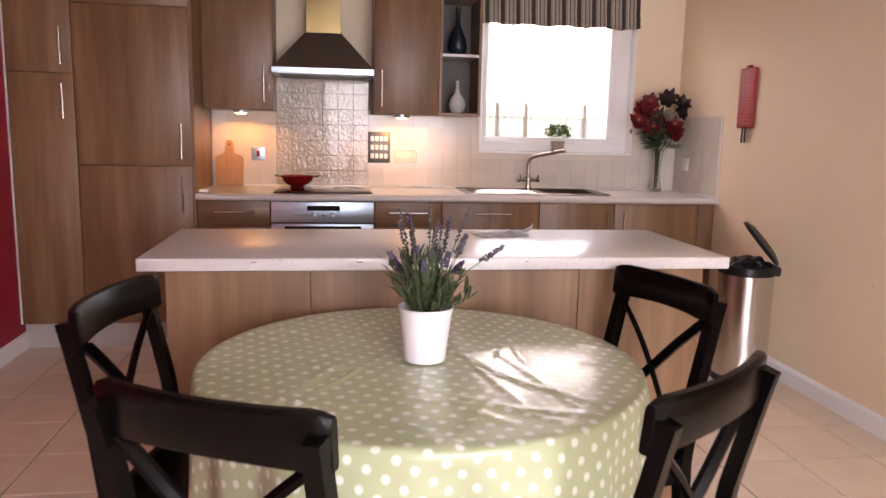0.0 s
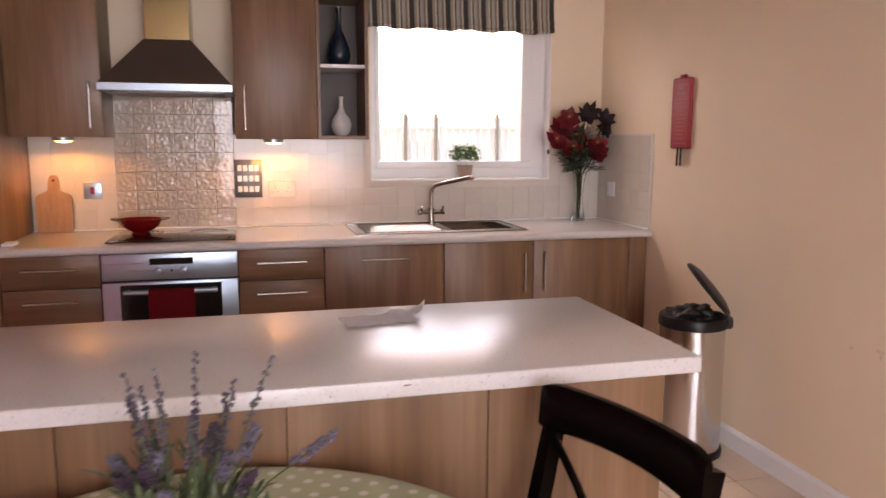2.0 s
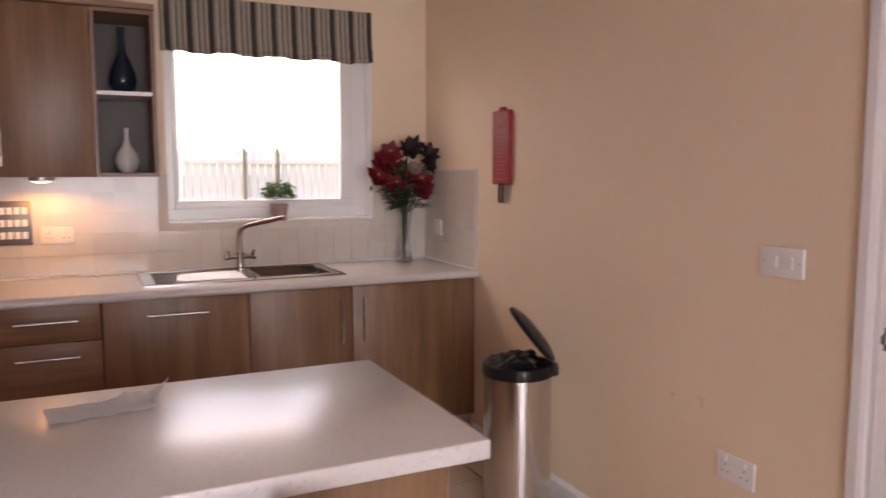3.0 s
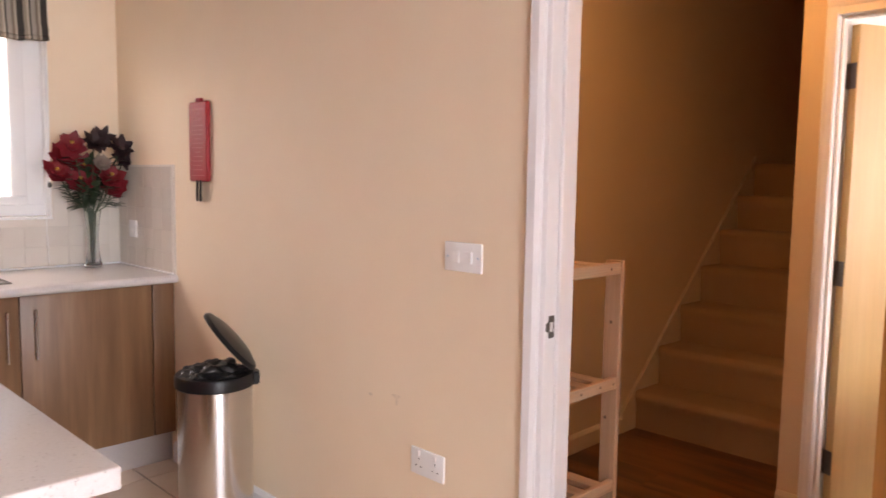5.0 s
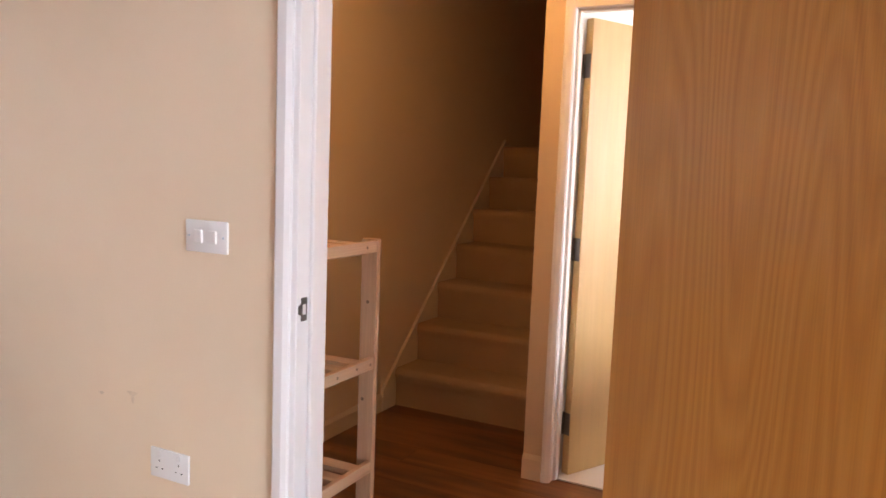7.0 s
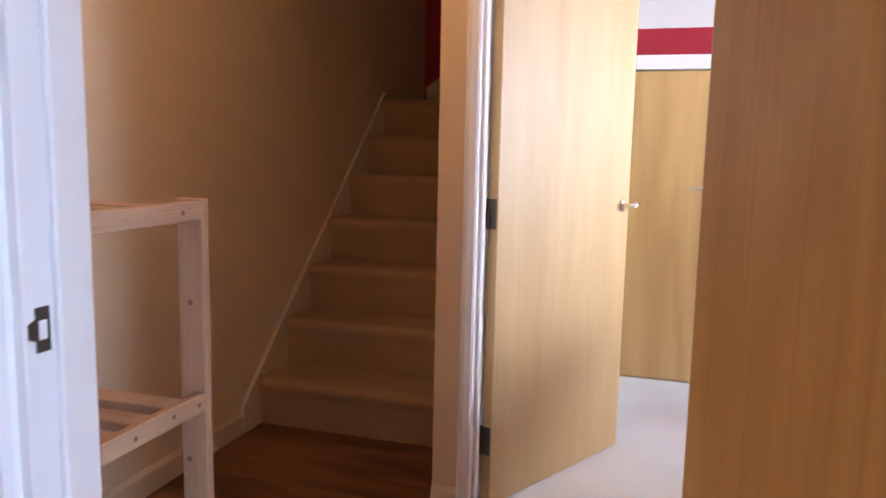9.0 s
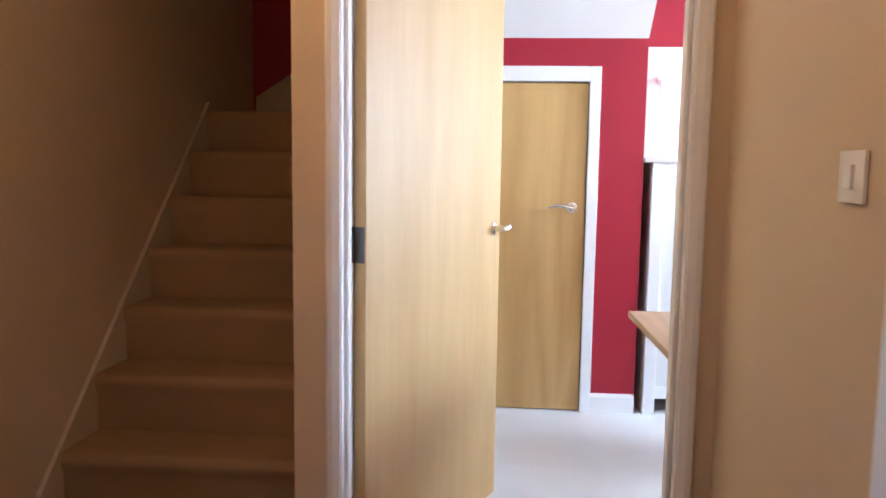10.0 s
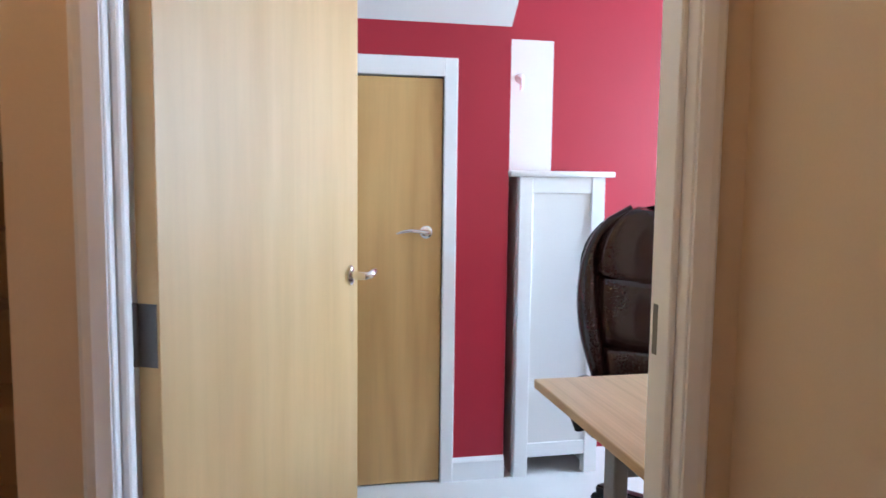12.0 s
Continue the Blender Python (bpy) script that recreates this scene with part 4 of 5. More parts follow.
gp = part("pane", box(1.098, 5.105, 1.258, 1.962, 5.109, 2.09), PANE, wd)
gp.visible_shadow = False

bl = thing("roman_blind", "striped brown, black and cream roman blind, drawn up", "blind", (1.57, 4.96, 2.0))
bm = bmesh.new()
prof = [(4.985, 2.27), (4.972, 2.27), (4.968, 2.16), (4.962, 2.08), (4.950, 2.045), (4.955, 2.020), (4.945, 2.012), (4.948, 1.998), (4.965, 1.994), (4.980, 2.0), (4.984, 2.05)]
rows = []
for i in range(45):
    x = 1.022 + 1.092 * i / 44
    sag = 0.006 * math.sin(i * 0.62) + 0.003 * math.sin(i * 1.9)
    rows.append([bm.verts.new((x, y + (sag * 0.3 if z < 2.2 else 0), z + (sag if z < 2.06 else 0))) for y, z in prof])
for a, b in zip(rows, rows[1:]):
    for k in range(len(prof)):
        j = (k + 1) % len(prof)
        bm.faces.new((a[k], a[j], b[j], b[k]))
bm.faces.new(rows[0])
bm.faces.new(rows[-1][::-1])
part("fabric", bm, STRIPE, bl)
part("cord", tube([(2.09, 4.975, 2.0), (2.093, 4.982, 1.5), (2.085, 4.984, 1.12), (2.09, 4.978, 0.93)], 0.0016, 6), UPVC, bl)
part("cord_knob", lathe([(0.004, 0), (0.009, 0.008), (0.009, 0.02), (0.004, 0.03)], (2.103, 4.978, 1.30), 12), HINGE, bl)

# splashback pieces


def plate(name, label, category, c, w, h, axis, mat=UPVC, d=0.009):
    """A wall plate: axis y faces -y, axis x faces -x, axis -y faces +y."""
    p = thing(name, label, category, c)
    x, y, z = c
    if axis == "x":
        body = box(x - d, y - w / 2, z - h / 2, x - 0.0005, y + w / 2, z + h / 2, 0.003, None, 2)
    elif axis == "y":
        body = box(x - w / 2, y - d, z - h / 2, x + w / 2, y - 0.0005, z + h / 2, 0.003, None, 2)
    else:
        body = box(x - w / 2, y + 0.0005, z - h / 2, x + w / 2, y + d, z + h / 2, 0.003, None, 2)
    part("faceplate", body, mat, p)

    def bit(nm, u, v, bw, bh, m, lift=0.003, lab=""):
        if axis == "x":
            b = box(x - d - lift, y - u - bw / 2, z + v - bh / 2, x - d + 0.001, y - u + bw / 2, z + v + bh / 2, 0.001)
        elif axis == "y":
            b = box(x + u - bw / 2, y - d - lift, z + v - bh / 2, x + u + bw / 2, y - d + 0.001, z + v + bh / 2, 0.001)
        else:
            b = box(x + u - bw / 2, y + d - 0.001, z + v - bh / 2, x + u + bw / 2, y + d + lift, z + v + bh / 2, 0.001)
        part(nm, b, m, p, lab)
    return p, bit


def socket(c, axis):
    p, bit = plate("wall_socket", "white double wall socket with switches", "socket", c, 0.147, 0.086, axis)
    for u in (-0.037, 0.037):
        bit("switch", u, 0.028, 0.010, 0.017, WHITE, 0.004)
        # pin holes are thin raised blocks, coloured dark as the shade inside
        for du, dv, w, h in ((0, 0.008, 0.004, 0.008), (-0.011, -0.014, 0.007, 0.0045), (0.011, -0.014, 0.007, 0.0045)):
            bit("pin_hole", u + du, dv, w, h, DARK_GAP, 0.0006)


SPY = 4.988
socket((0.535, SPY, 1.112), "y")
p, bit = plate("cooker_switch", "steel cooker isolator switch with a red rocker", "switch", (-0.427, SPY, 1.118), 0.088, 0.088, "y", STEEL)
bit("rocker", 0, 0, 0.020, 0.038, RED_ENAMEL, 0.006, "red rocker")
p, bit = plate("switch_grid", "dark steel grid of twelve appliance switches", "switch", (0.357, SPY, 1.172), 0.146, 0.205, "y", HINGE)
for r in range(3):
    for c in range(4):
        bit("switch", -0.045 + c * 0.030, 0.057 - r * 0.057, 0.022, 0.032, UPVC, 0.004)
p, bit = plate("wall_spur", "small white fused spur on the tiled return", "switch", (2.437, 4.80, 1.10), 0.086, 0.086, "x", UPVC)
bit("fuse", 0, -0.01, 0.02, 0.02, WHITE, 0.002)
p, bit = plate("light_switch", "white double rocker light switch by the doorway", "switch", (EX, 2.518, 1.145), 0.147, 0.086, "x")
for u in (-0.025, 0.025):
    bit("rocker", u, 0, 0.026, 0.034, UPVC, 0.005)
for u in (-0.060, 0.060):
    bit("screw", u, 0, 0.006, 0.006, STEEL, 0.001)
socket((EX, 2.655, 0.483), "x")
p, bit = plate("light_switch", "white single rocker switch on the hall wall", "switch", (3.335, 1.055, 1.228), 0.086, 0.086, "-y")
bit("rocker", 0, 0, 0.026, 0.040, UPVC, 0.006)

cb = thing("chopping_board", "beech paddle chopping board leaning on the tiles", "chopping board", (-0.60, 4.95, 0.909))
out = [(-0.085, 0), (0.085, 0), (0.088, 0.17), (0.078, 0.192), (0.045, 0.202), (0.026, 0.212), (0.024, 0.27), (0.015, 0.292), (-0.015, 0.292), (-0.024, 0.27), (-0.026, 0.212), (-0.045, 0.202), (-0.078, 0.192), (-0.088, 0.17)]
bm = prism(out, "y", 0, 0.016, None, 0.003)
moved(bm, Matrix.Translation((-0.605, 4.930, 0.9095)) @ Matrix.Rotation(radians(-6), 4, "X"))
part("board", bm, BOARD, cb)
# dark plug painted as the shade inside the hanging hole
part("hanging_hole", moved(lathe([(0.006, 0), (0.006, 0.0172)], (0, 0, 0), 14), Matrix.Translation((-0.605, 4.930, 0.9095)) @ Matrix.Rotation(radians(-6), 4, "X") @ Matrix.Translation((0, 0.0166, 0.265)) @ Matrix.Rotation(radians(90), 4, "X")), DARK_GAP, cb)
pt = thing("paper_packet", "small folded white packet at the worktop end", "packet", (-0.69, 4.46, 0.909))
part("packet", box(-0.712, 4.42, 0.909, -0.66, 4.51, 0.924, 0.005, None, 2), PAPER, pt)

# potted herb on the sill
hp = thing("potted_plant", "small bushy green herb in a pale pot on the sill", "plant", (1.60, 5.035, 1.161))
part("pot", lathe([(0.034, 0), (0.040, 0.02), (0.045, 0.062), (0.048, 0.064), (0.048, 0.075), (0.043, 0.075), (0.04, 0.060)], (1.60, 5.035, 1.161), 28), TERRACOTTA, hp)
bm = bmesh.new()
rng = random.Random(5)
for i in range(560):
    th, ph = rng.uniform(0, 6.283), rng.uniform(-0.25, 1.0)
    r = 0.096 * rng.uniform(0.5, 1.0)
    c = Vector((1.60 + r * math.cos(th) * math.sqrt(max(0.05, 1 - ph * ph * 0.8)), 5.035 + 0.7 * r * math.sin(th), 1.275 + r * 0.85 * ph))
    d = Vector((rng.uniform(-1, 1), rng.uniform(-1, 1), rng.uniform(-0.2, 1))).normalized() * rng.uniform(0.012, 0.024)
    leaf(c, c + d, 0.0085, 0.003, bm)
part("foliage", bm, HERB, hp, "dense small green leaves")

# flower vase in the corner
VB = Vector((2.262, 4.875, 0.909))
fv = thing("flower_vase", "clear glass vase of artificial red and plum flowers", "vase of flowers", VB)
part("vase", lathe([(0.038, 0), (0.044, 0.004), (0.036, 0.03), (0.026, 0.09), (0.024, 0.15), (0.032, 0.23), (0.042, 0.29), (0.039, 0.29), (0.029, 0.23), (0.021, 0.15), (0.023, 0.09), (0.030, 0.02), (0.005, 0.015)], VB, 32), VASE_GLASS, fv)
rng = random.Random(11)
heads = []
for i, (dx, dz, kind) in enumerate([(-0.17, 0.47, 0), (-0.06, 0.43, 0), (0.07, 0.45, 0), (-0.12, 0.54, 0), (0.02, 0.52, 2), (0.11, 0.60, 1), (0.17, 0.55, 1), (-0.02, 0.62, 1), (-0.11, 0.60, 0), (0.04, 0.64, 1), (0.10, 0.40, 0), (-0.03, 0.50, 0)]):
    dy = rng.uniform(-0.10, 0.05)
    p = VB + Vector((dx, dy, dz))
    heads.append((p, kind))
    part("stem", tube([VB + Vector((rng.uniform(-0.012, 0.012), rng.uniform(-0.012, 0.012), 0.02)), VB + Vector((dx * 0.1, dy * 0.1, 0.27)), VB + Vector((dx * 0.6, dy * 0.6, dz * 0.75)), p], 0.003, 6), GREEN_DARK, fv)
for p, kind in heads:
    bm = bmesh.new()
    size = 0.62 if kind == 2 else 1.08
    face = Vector((rng.uniform(-0.4, 0.2), -1, rng.uniform(0.0, 0.7))).normalized()
    u = face.orthogonal().normalized()
    v = face.cross(u)
    for ring, (n_p, ln, lift) in enumerate(((7, 0.066, 0.18), (6, 0.052, 0.45), (5, 0.034, 0.8))):
        for k in range(n_p):
            a = 6.283 * k / n_p + ring * 0.5 + rng.uniform(-0.15, 0.15)
            d = (u * math.cos(a) + v * math.sin(a)) * ln * size * rng.uniform(0.85, 1.15) + face * ln * lift
            leaf(p, p + d, 0.031 if kind != 1 else 0.021, -0.012, bm, face)
    part("flower", bm, (PETAL_RED, PETAL_DARK, PETAL_WHITE)[kind], fv, ("deep red flower head", "dark plum flower head", "cream flower head")[kind])
    if kind == 0:
        part("stamen", lathe([(0.004, 0), (0.010, 0.006), (0.008, 0.014), (0.002, 0.016)], p + face * 0.012, 10), YELLOW, fv)
bm = bmesh.new()
for i in range(230):
    a = rng.uniform(0, 6.283)
    r0, zz = rng.uniform(0, 0.08), rng.uniform(0.30, 0.55)
    c = VB + Vector((r0 * math.cos(a) * 1.3, r0 * math.sin(a) * 0.8, zz))
    d = Vector((math.cos(a) * 1.3, math.sin(a) * 0.7, rng.uniform(-0.5, 0.6))).normalized() * rng.uniform(0.05, 0.10)
    leaf(c, c + d, rng.uniform(0.010, 0.020), 0.01, bm)
part("foliage", bm, GREEN_DARK, fv, "dark green leaves between the flowers")

# fire blanket
fb = thing("fire_blanket", "red fire blanket packet with pale print hung on the wall", "fire blanket", (EX, 4.093, 1.5))
bm = box(EX - 0.024, 4.012, 1.345, EX - 0.0015, 4.175, 1.690, 0.010, None, 3)
part("packet", bm, RED_VINYL, fb)
part("hanging_tab", box(EX - 0.020, 4.075, 1.688, EX - 0.0015, 4.115, 1.705, 0.003), RED_VINYL, fb)
for y in (4.075, 4.105):
    part("pull_tape", tube([(EX - 0.02, y, 1.35), (EX - 0.024, y - 0.003, 1.30), (EX - 0.018, y + 0.006, 1.262)], 0.013, 8, None, 0.30), DARK_GAP, fb, "black pull tape")


def letters(name, txt, size, m, mat, parent):
    cu = bpy.data.curves.new("letters", "FONT")
    cu.body, cu.size, cu.extrude, cu.align_x, cu.align_y = txt, size, 0.0004, "CENTER", "CENTER"
    ob = bpy.data.objects.new("letters", cu)
    scene.collection.objects.link(ob)
    dg = bpy.context.evaluated_depsgraph_get()
    me = bpy.data.meshes.new_from_object(ob.evaluated_get(dg))
    bpy.data.objects.remove(ob)
    bm2 = bmesh.new()
    bm2.from_mesh(me)
    moved(bm2, m)
    return part(name, bm2, mat, parent, "", False)


FACE_W = Matrix.Rotation(radians(-90), 4, "Z") @ Matrix.Rotation(radians(90), 4, "X")
for i, (txt, size, z) in enumerate((("FIRE", 0.030, 1.640), ("Blanket", 0.026, 1.615))):
    letters("lettering", txt, size, Matrix.Translation((EX - 0.0245, 4.093, z)) @ FACE_W, PRINT_PALE, fb)
for i in range(11):
    w = (0.10, 0.085, 0.095, 0.06, 0.09, 0.10, 0.05, 0.08, 0.095, 0.07, 0.09)[i]
    part("print_line", box(EX - 0.0250, 4.093 - w / 2, 1.585 - i * 0.019, EX - 0.0235, 4.093 + w / 2, 1.5875 - i * 0.019), PRINT_PALE, fb)
for z in (1.655, 1.370):
    part("print_border", box(EX - 0.0250, 4.033, z, EX - 0.0235, 4.153, z + 0.003), PRINT_PALE, fb)


# ---- kitchen: island, table, chairs ----
isl = thing("island_unit", "brown wood-effect kitchen island with panelled back", "kitchen island", (0.41, 2.53, 0))
ix0, ix1, iy0, iy1 = -0.437, 1.268, 2.250, 2.80
part("body", box(ix0 + 0.02, iy0 + 0.02, 0.10, ix1 - 0.02, iy1, 0.872), CABINET, isl)
for k in range(4):
    a, b = ix0 + (ix1 - ix0) * k / 4, ix0 + (ix1 - ix0) * (k + 1) / 4
    part("back_panel", box(a + 0.001, iy0, 0.002, b - 0.001, iy0 + 0.018, 0.872, 0.001), CABINET, isl)
for x in (ix0, ix1 - 0.018):
    part("end_panel", box(x, iy0 + 0.018, 0.002, x + 0.018, iy1, 0.872, 0.001), CABINET, isl)
for k in range(3):
    a, b = ix0 + 0.02 + (ix1 - ix0 - 0.04) * k / 3, ix0 + 0.02 + (ix1 - ix0 - 0.04) * (k + 1) / 3
    part("door", box(a + 0.002, iy1, 0.11, b - 0.002, iy1 + 0.018, 0.868, 0.002), CABINET, isl)
it = thing("island_worktop", "pale grey speckled laminate island worktop with a chipped edge", "worktop", (0.41, 2.53, 0.872))
part("top", box(-0.505, 2.197, 0.873, 1.327, 2.855, 0.911, 0.004, None, 3), WORKTOP, it)
CHIP = paint("brown_chipboard", (0.22, 0.15, 0.10), 0.9, 0.3, 300, 0.4)
rng = random.Random(3)
for i in range(4):
    x = rng.uniform(-0.2, 1.2)
    part("edge_chip", box(x, 2.1962, 0.898, x + rng.uniform(0.006, 0.02), 2.1985, 0.900 + rng.uniform(0, 0.003)), CHIP, it)

lt = thing("letter", "crumpled white letter lying on the island", "paper", (0.68, 2.70, 0.912))
for nm, rz, c, w, h, fold in (("sheet", 8, (0.68, 2.69), 0.20, 0.11, 0.004), ("flap", -18, (0.76, 2.73), 0.10, 0.09, 0.06)):
    bm = bmesh.new()
    g = []
    for i in range(13):
        g.append([bm.verts.new(((i / 12 - 0.5) * w, (j / 6 - 0.5) * h, 0.003 + fold * max(0, i / 12 - 0.55) ** 1.5 * (1 + 0.6 * j / 6) + 0.002 * math.sin(i * 1.7 + j))) for j in range(7)])
    for a, b in zip(g, g[1:]):
        for k in range(6):
            bm.faces.new((a[k], a[k + 1], b[k + 1], b[k]))
    bmesh.ops.solidify(bm, geom=bm.faces[:], thickness=0.0008)
    moved(bm, Matrix.Translation((c[0], c[1], 0.9125 + (0.004 if nm == "flap" else 0))) @ Matrix.Rotation(radians(rz), 4, "Z"))
    part(nm, bm, PAPER, lt)

TC, TZ, TR = Vector((0.268, 1.700)), 0.752, 0.520
tb = thing("round_table", "round dining table hidden under an oilcloth", "table", (TC.x, TC.y, 0))
part("tabletop", lathe([(TR - 0.012, 0), (TR - 0.004, 0.004), (TR - 0.004, 0.024), (TR - 0.010, 0.028)], (TC.x, TC.y, TZ - 0.030), 64), BLACKWOOD, tb)
part("pedestal", lathe([(0.06, 0.03), (0.05, 0.10), (0.045, 0.40), (0.06, 0.62), (0.12, 0.71)], (TC.x, TC.y, 0), 24), BLACKWOOD, tb)
for k in range(4):
    a = radians(45 + 90 * k)
    part("foot", beam((TC.x, TC.y, 0.05), (TC.x + 0.30 * math.cos(a), TC.y + 0.30 * math.sin(a), 0.025), 0.06, 0.05), BLACKWOOD, tb)

oc = thing("tablecloth", "sage green oilcloth with white dots, creased and hanging in folds", "tablecloth", (TC.x, TC.y, TZ))
bm = bmesh.new()
uvl = bm.loops.layers.uv.new("UVMap")
NS = 240
prof = [(0.0, 0.0)] + [(0.02 + 0.48 * k / 56, 0.0) for k in range(57)] + [(TR - 0.004, -0.001), (TR + 0.003, -0.006), (TR + 0.006, -0.016)]
prof += [(TR + 0.007 + 0.02 * k / 12, -0.016 - 0.285 * k / 12) for k in range(1, 13)]
arc, rings = 0.0, []
rng = random.Random(8)
creases = [(rng.uniform(0, 3.14), rng.uniform(-0.42, 0.42), rng.uniform(0.0015, 0.0045), rng.uniform(0.004, 0.009), rng.uniform(-0.4, 0.4), rng.uniform(0.08, 0.30)) for i in range(44)]
for k, (r, dz) in enumerate(prof):
    if k:
        arc += math.hypot(r - prof[k - 1][0], dz - prof[k - 1][1])
    row = []
    for i in range(NS):
        t = 2 * math.pi * i / NS
        drop = max(0.0, -dz - 0.016) / 0.285
        fold = drop ** 0.6 * (0.022 * math.sin(9 * t + 1.6 * math.sin(2 * t)) + 0.014 * math.sin(14 * t + 1.3 * math.sin(3 * t)) + 0.008 * math.sin(25 * t + math.sin(4 * t)))
        rr = r + fold - 0.012 * drop
        x, y = rr * math.cos(t), rr * math.sin(t)
        lift = 0.0
        if dz > -0.0005:
            for a, o, h, wd, mid, ln in creases:
                d = x * math.cos(a) + y * math.sin(a) - o
                e = -x * math.sin(a) + y * math.cos(a) - mid
                lift += h * math.exp(-(d / wd) ** 2 - (e / ln) ** 4)
            lift += 0.0012 * noise.noise((x * 9, y * 9, 0.3))
        row.append((bm.verts.new((TC.x + x, TC.y + y, TZ + 0.003 + dz + lift)), (arc * math.cos(t), arc * math.sin(t))))
    rings.append(row)
for a, b in zip(rings, rings[1:]):
    for i in range(NS):
        j = (i + 1) % NS
        quad = [a[i], a[j], b[j], b[i]]
        if a is rings[0]:
            quad = [a[i], b[j], b[i]]
        try:
            f = bm.faces.new([q[0] for q in quad])
        except ValueError:
            continue
        for lp, q in zip(f.loops, quad):
            lp[uvl].uv = q[1]
bmesh.ops.remove_doubles(bm, verts=[q[0] for q in rings[0]], dist=0.0005)
part("cloth", bm, CLOTH, oc)

# lavender in a white bucket
LB = Vector((0.274, 1.680, TZ + 0.0055))
lv = thing("lavender_pot", "artificial lavender in a white enamel bucket on the table", "plant", LB)
part("bucket", lathe([(0.046, 0), (0.049, 0.002), (0.055, 0.06), (0.0615, 0.110), (0.0625, 0.113), (0.0625, 0.117), (0.065, 0.127), (0.0665, 0.130), (0.0645, 0.131), (0.061, 0.120), (0.050, 0.05)], LB, 40), ENAMEL, lv)
part("soil", lathe([(0.058, 0.104), (0.052, 0.110), (0.02, 0.114)], LB, 24), SOIL, lv)
rng = random.Random(21)
bm = bmesh.new()
for i in range(46):
    a, lean = rng.uniform(0, 6.283), rng.uniform(0.05, 1.0)
    b0 = LB + Vector((0.045 * math.cos(a) * rng.random(), 0.045 * math.sin(a) * rng.random(), 0.105))
    tip = b0 + Vector((0.080 * lean * math.cos(a), 0.075 * lean * math.sin(a), rng.uniform(0.04, 0.16)))
    tube([b0, (b0 + tip) / 2 + Vector((0, 0, 0.012)), tip], 0.0013, 5, bm)
    for k in range(9):
        f = rng.uniform(0.1, 1.0)
        c = b0.lerp(tip, f)
        d = Vector((math.cos(a + rng.uniform(-1.4, 1.4)), math.sin(a + rng.uniform(-1.4, 1.4)), rng.uniform(0.4, 2.0))).normalized() * rng.uniform(0.026, 0.052)
        leaf(c, c + d, rng.uniform(0.0030, 0.0052), rng.uniform(0.004, 0.016), bm)
part("foliage", bm, GREEN, lv, "slim dusty green leaves")
for i in range(26):
    a = i * 2.4 + rng.uniform(-0.4, 0.4)
    lean = rng.uniform(0.2, 1.0)
    b0 = LB + Vector((0.02 * math.cos(a), 0.02 * math.sin(a), 0.11))
    tip = b0 + Vector((0.100 * lean * math.cos(a), 0.090 * lean * math.sin(a), rng.uniform(0.20, 0.262) if i % 2 == 0 else rng.uniform(0.10, 0.20)))
    if i == 3:
        tip = LB + Vector((0.175, -0.02, 0.275))
    mid = (b0 + tip) / 2 + Vector((0, 0, 0.02))
    part("stem", tube([b0, mid, tip], 0.0012, 5), GREEN, lv)
    bm = bmesh.new()
    slim = i % 2 == 0
    nb = 9 if slim else 12
    for k in range(nb):
        f = k / (nb - 1)
        c = tip.lerp(mid, f * (0.75 if slim else 0.55))
        for j in range(3 if slim else 7):
            th = rng.uniform(0, 6.283)
            w = (0.0035 if slim else 0.007) * (0.6 + 0.6 * f)
            p = c + Vector((w * math.cos(th), w * math.sin(th), rng.uniform(-0.003, 0.003)))
            bmesh.ops.create_icosphere(bm, subdivisions=1, radius=rng.uniform(0.0020, 0.0034), matrix=Matrix.Translation(p))
    part("flower_spike", bm, LAVENDER if i % 5 else PLUM, lv, "dusty lavender flower spike")


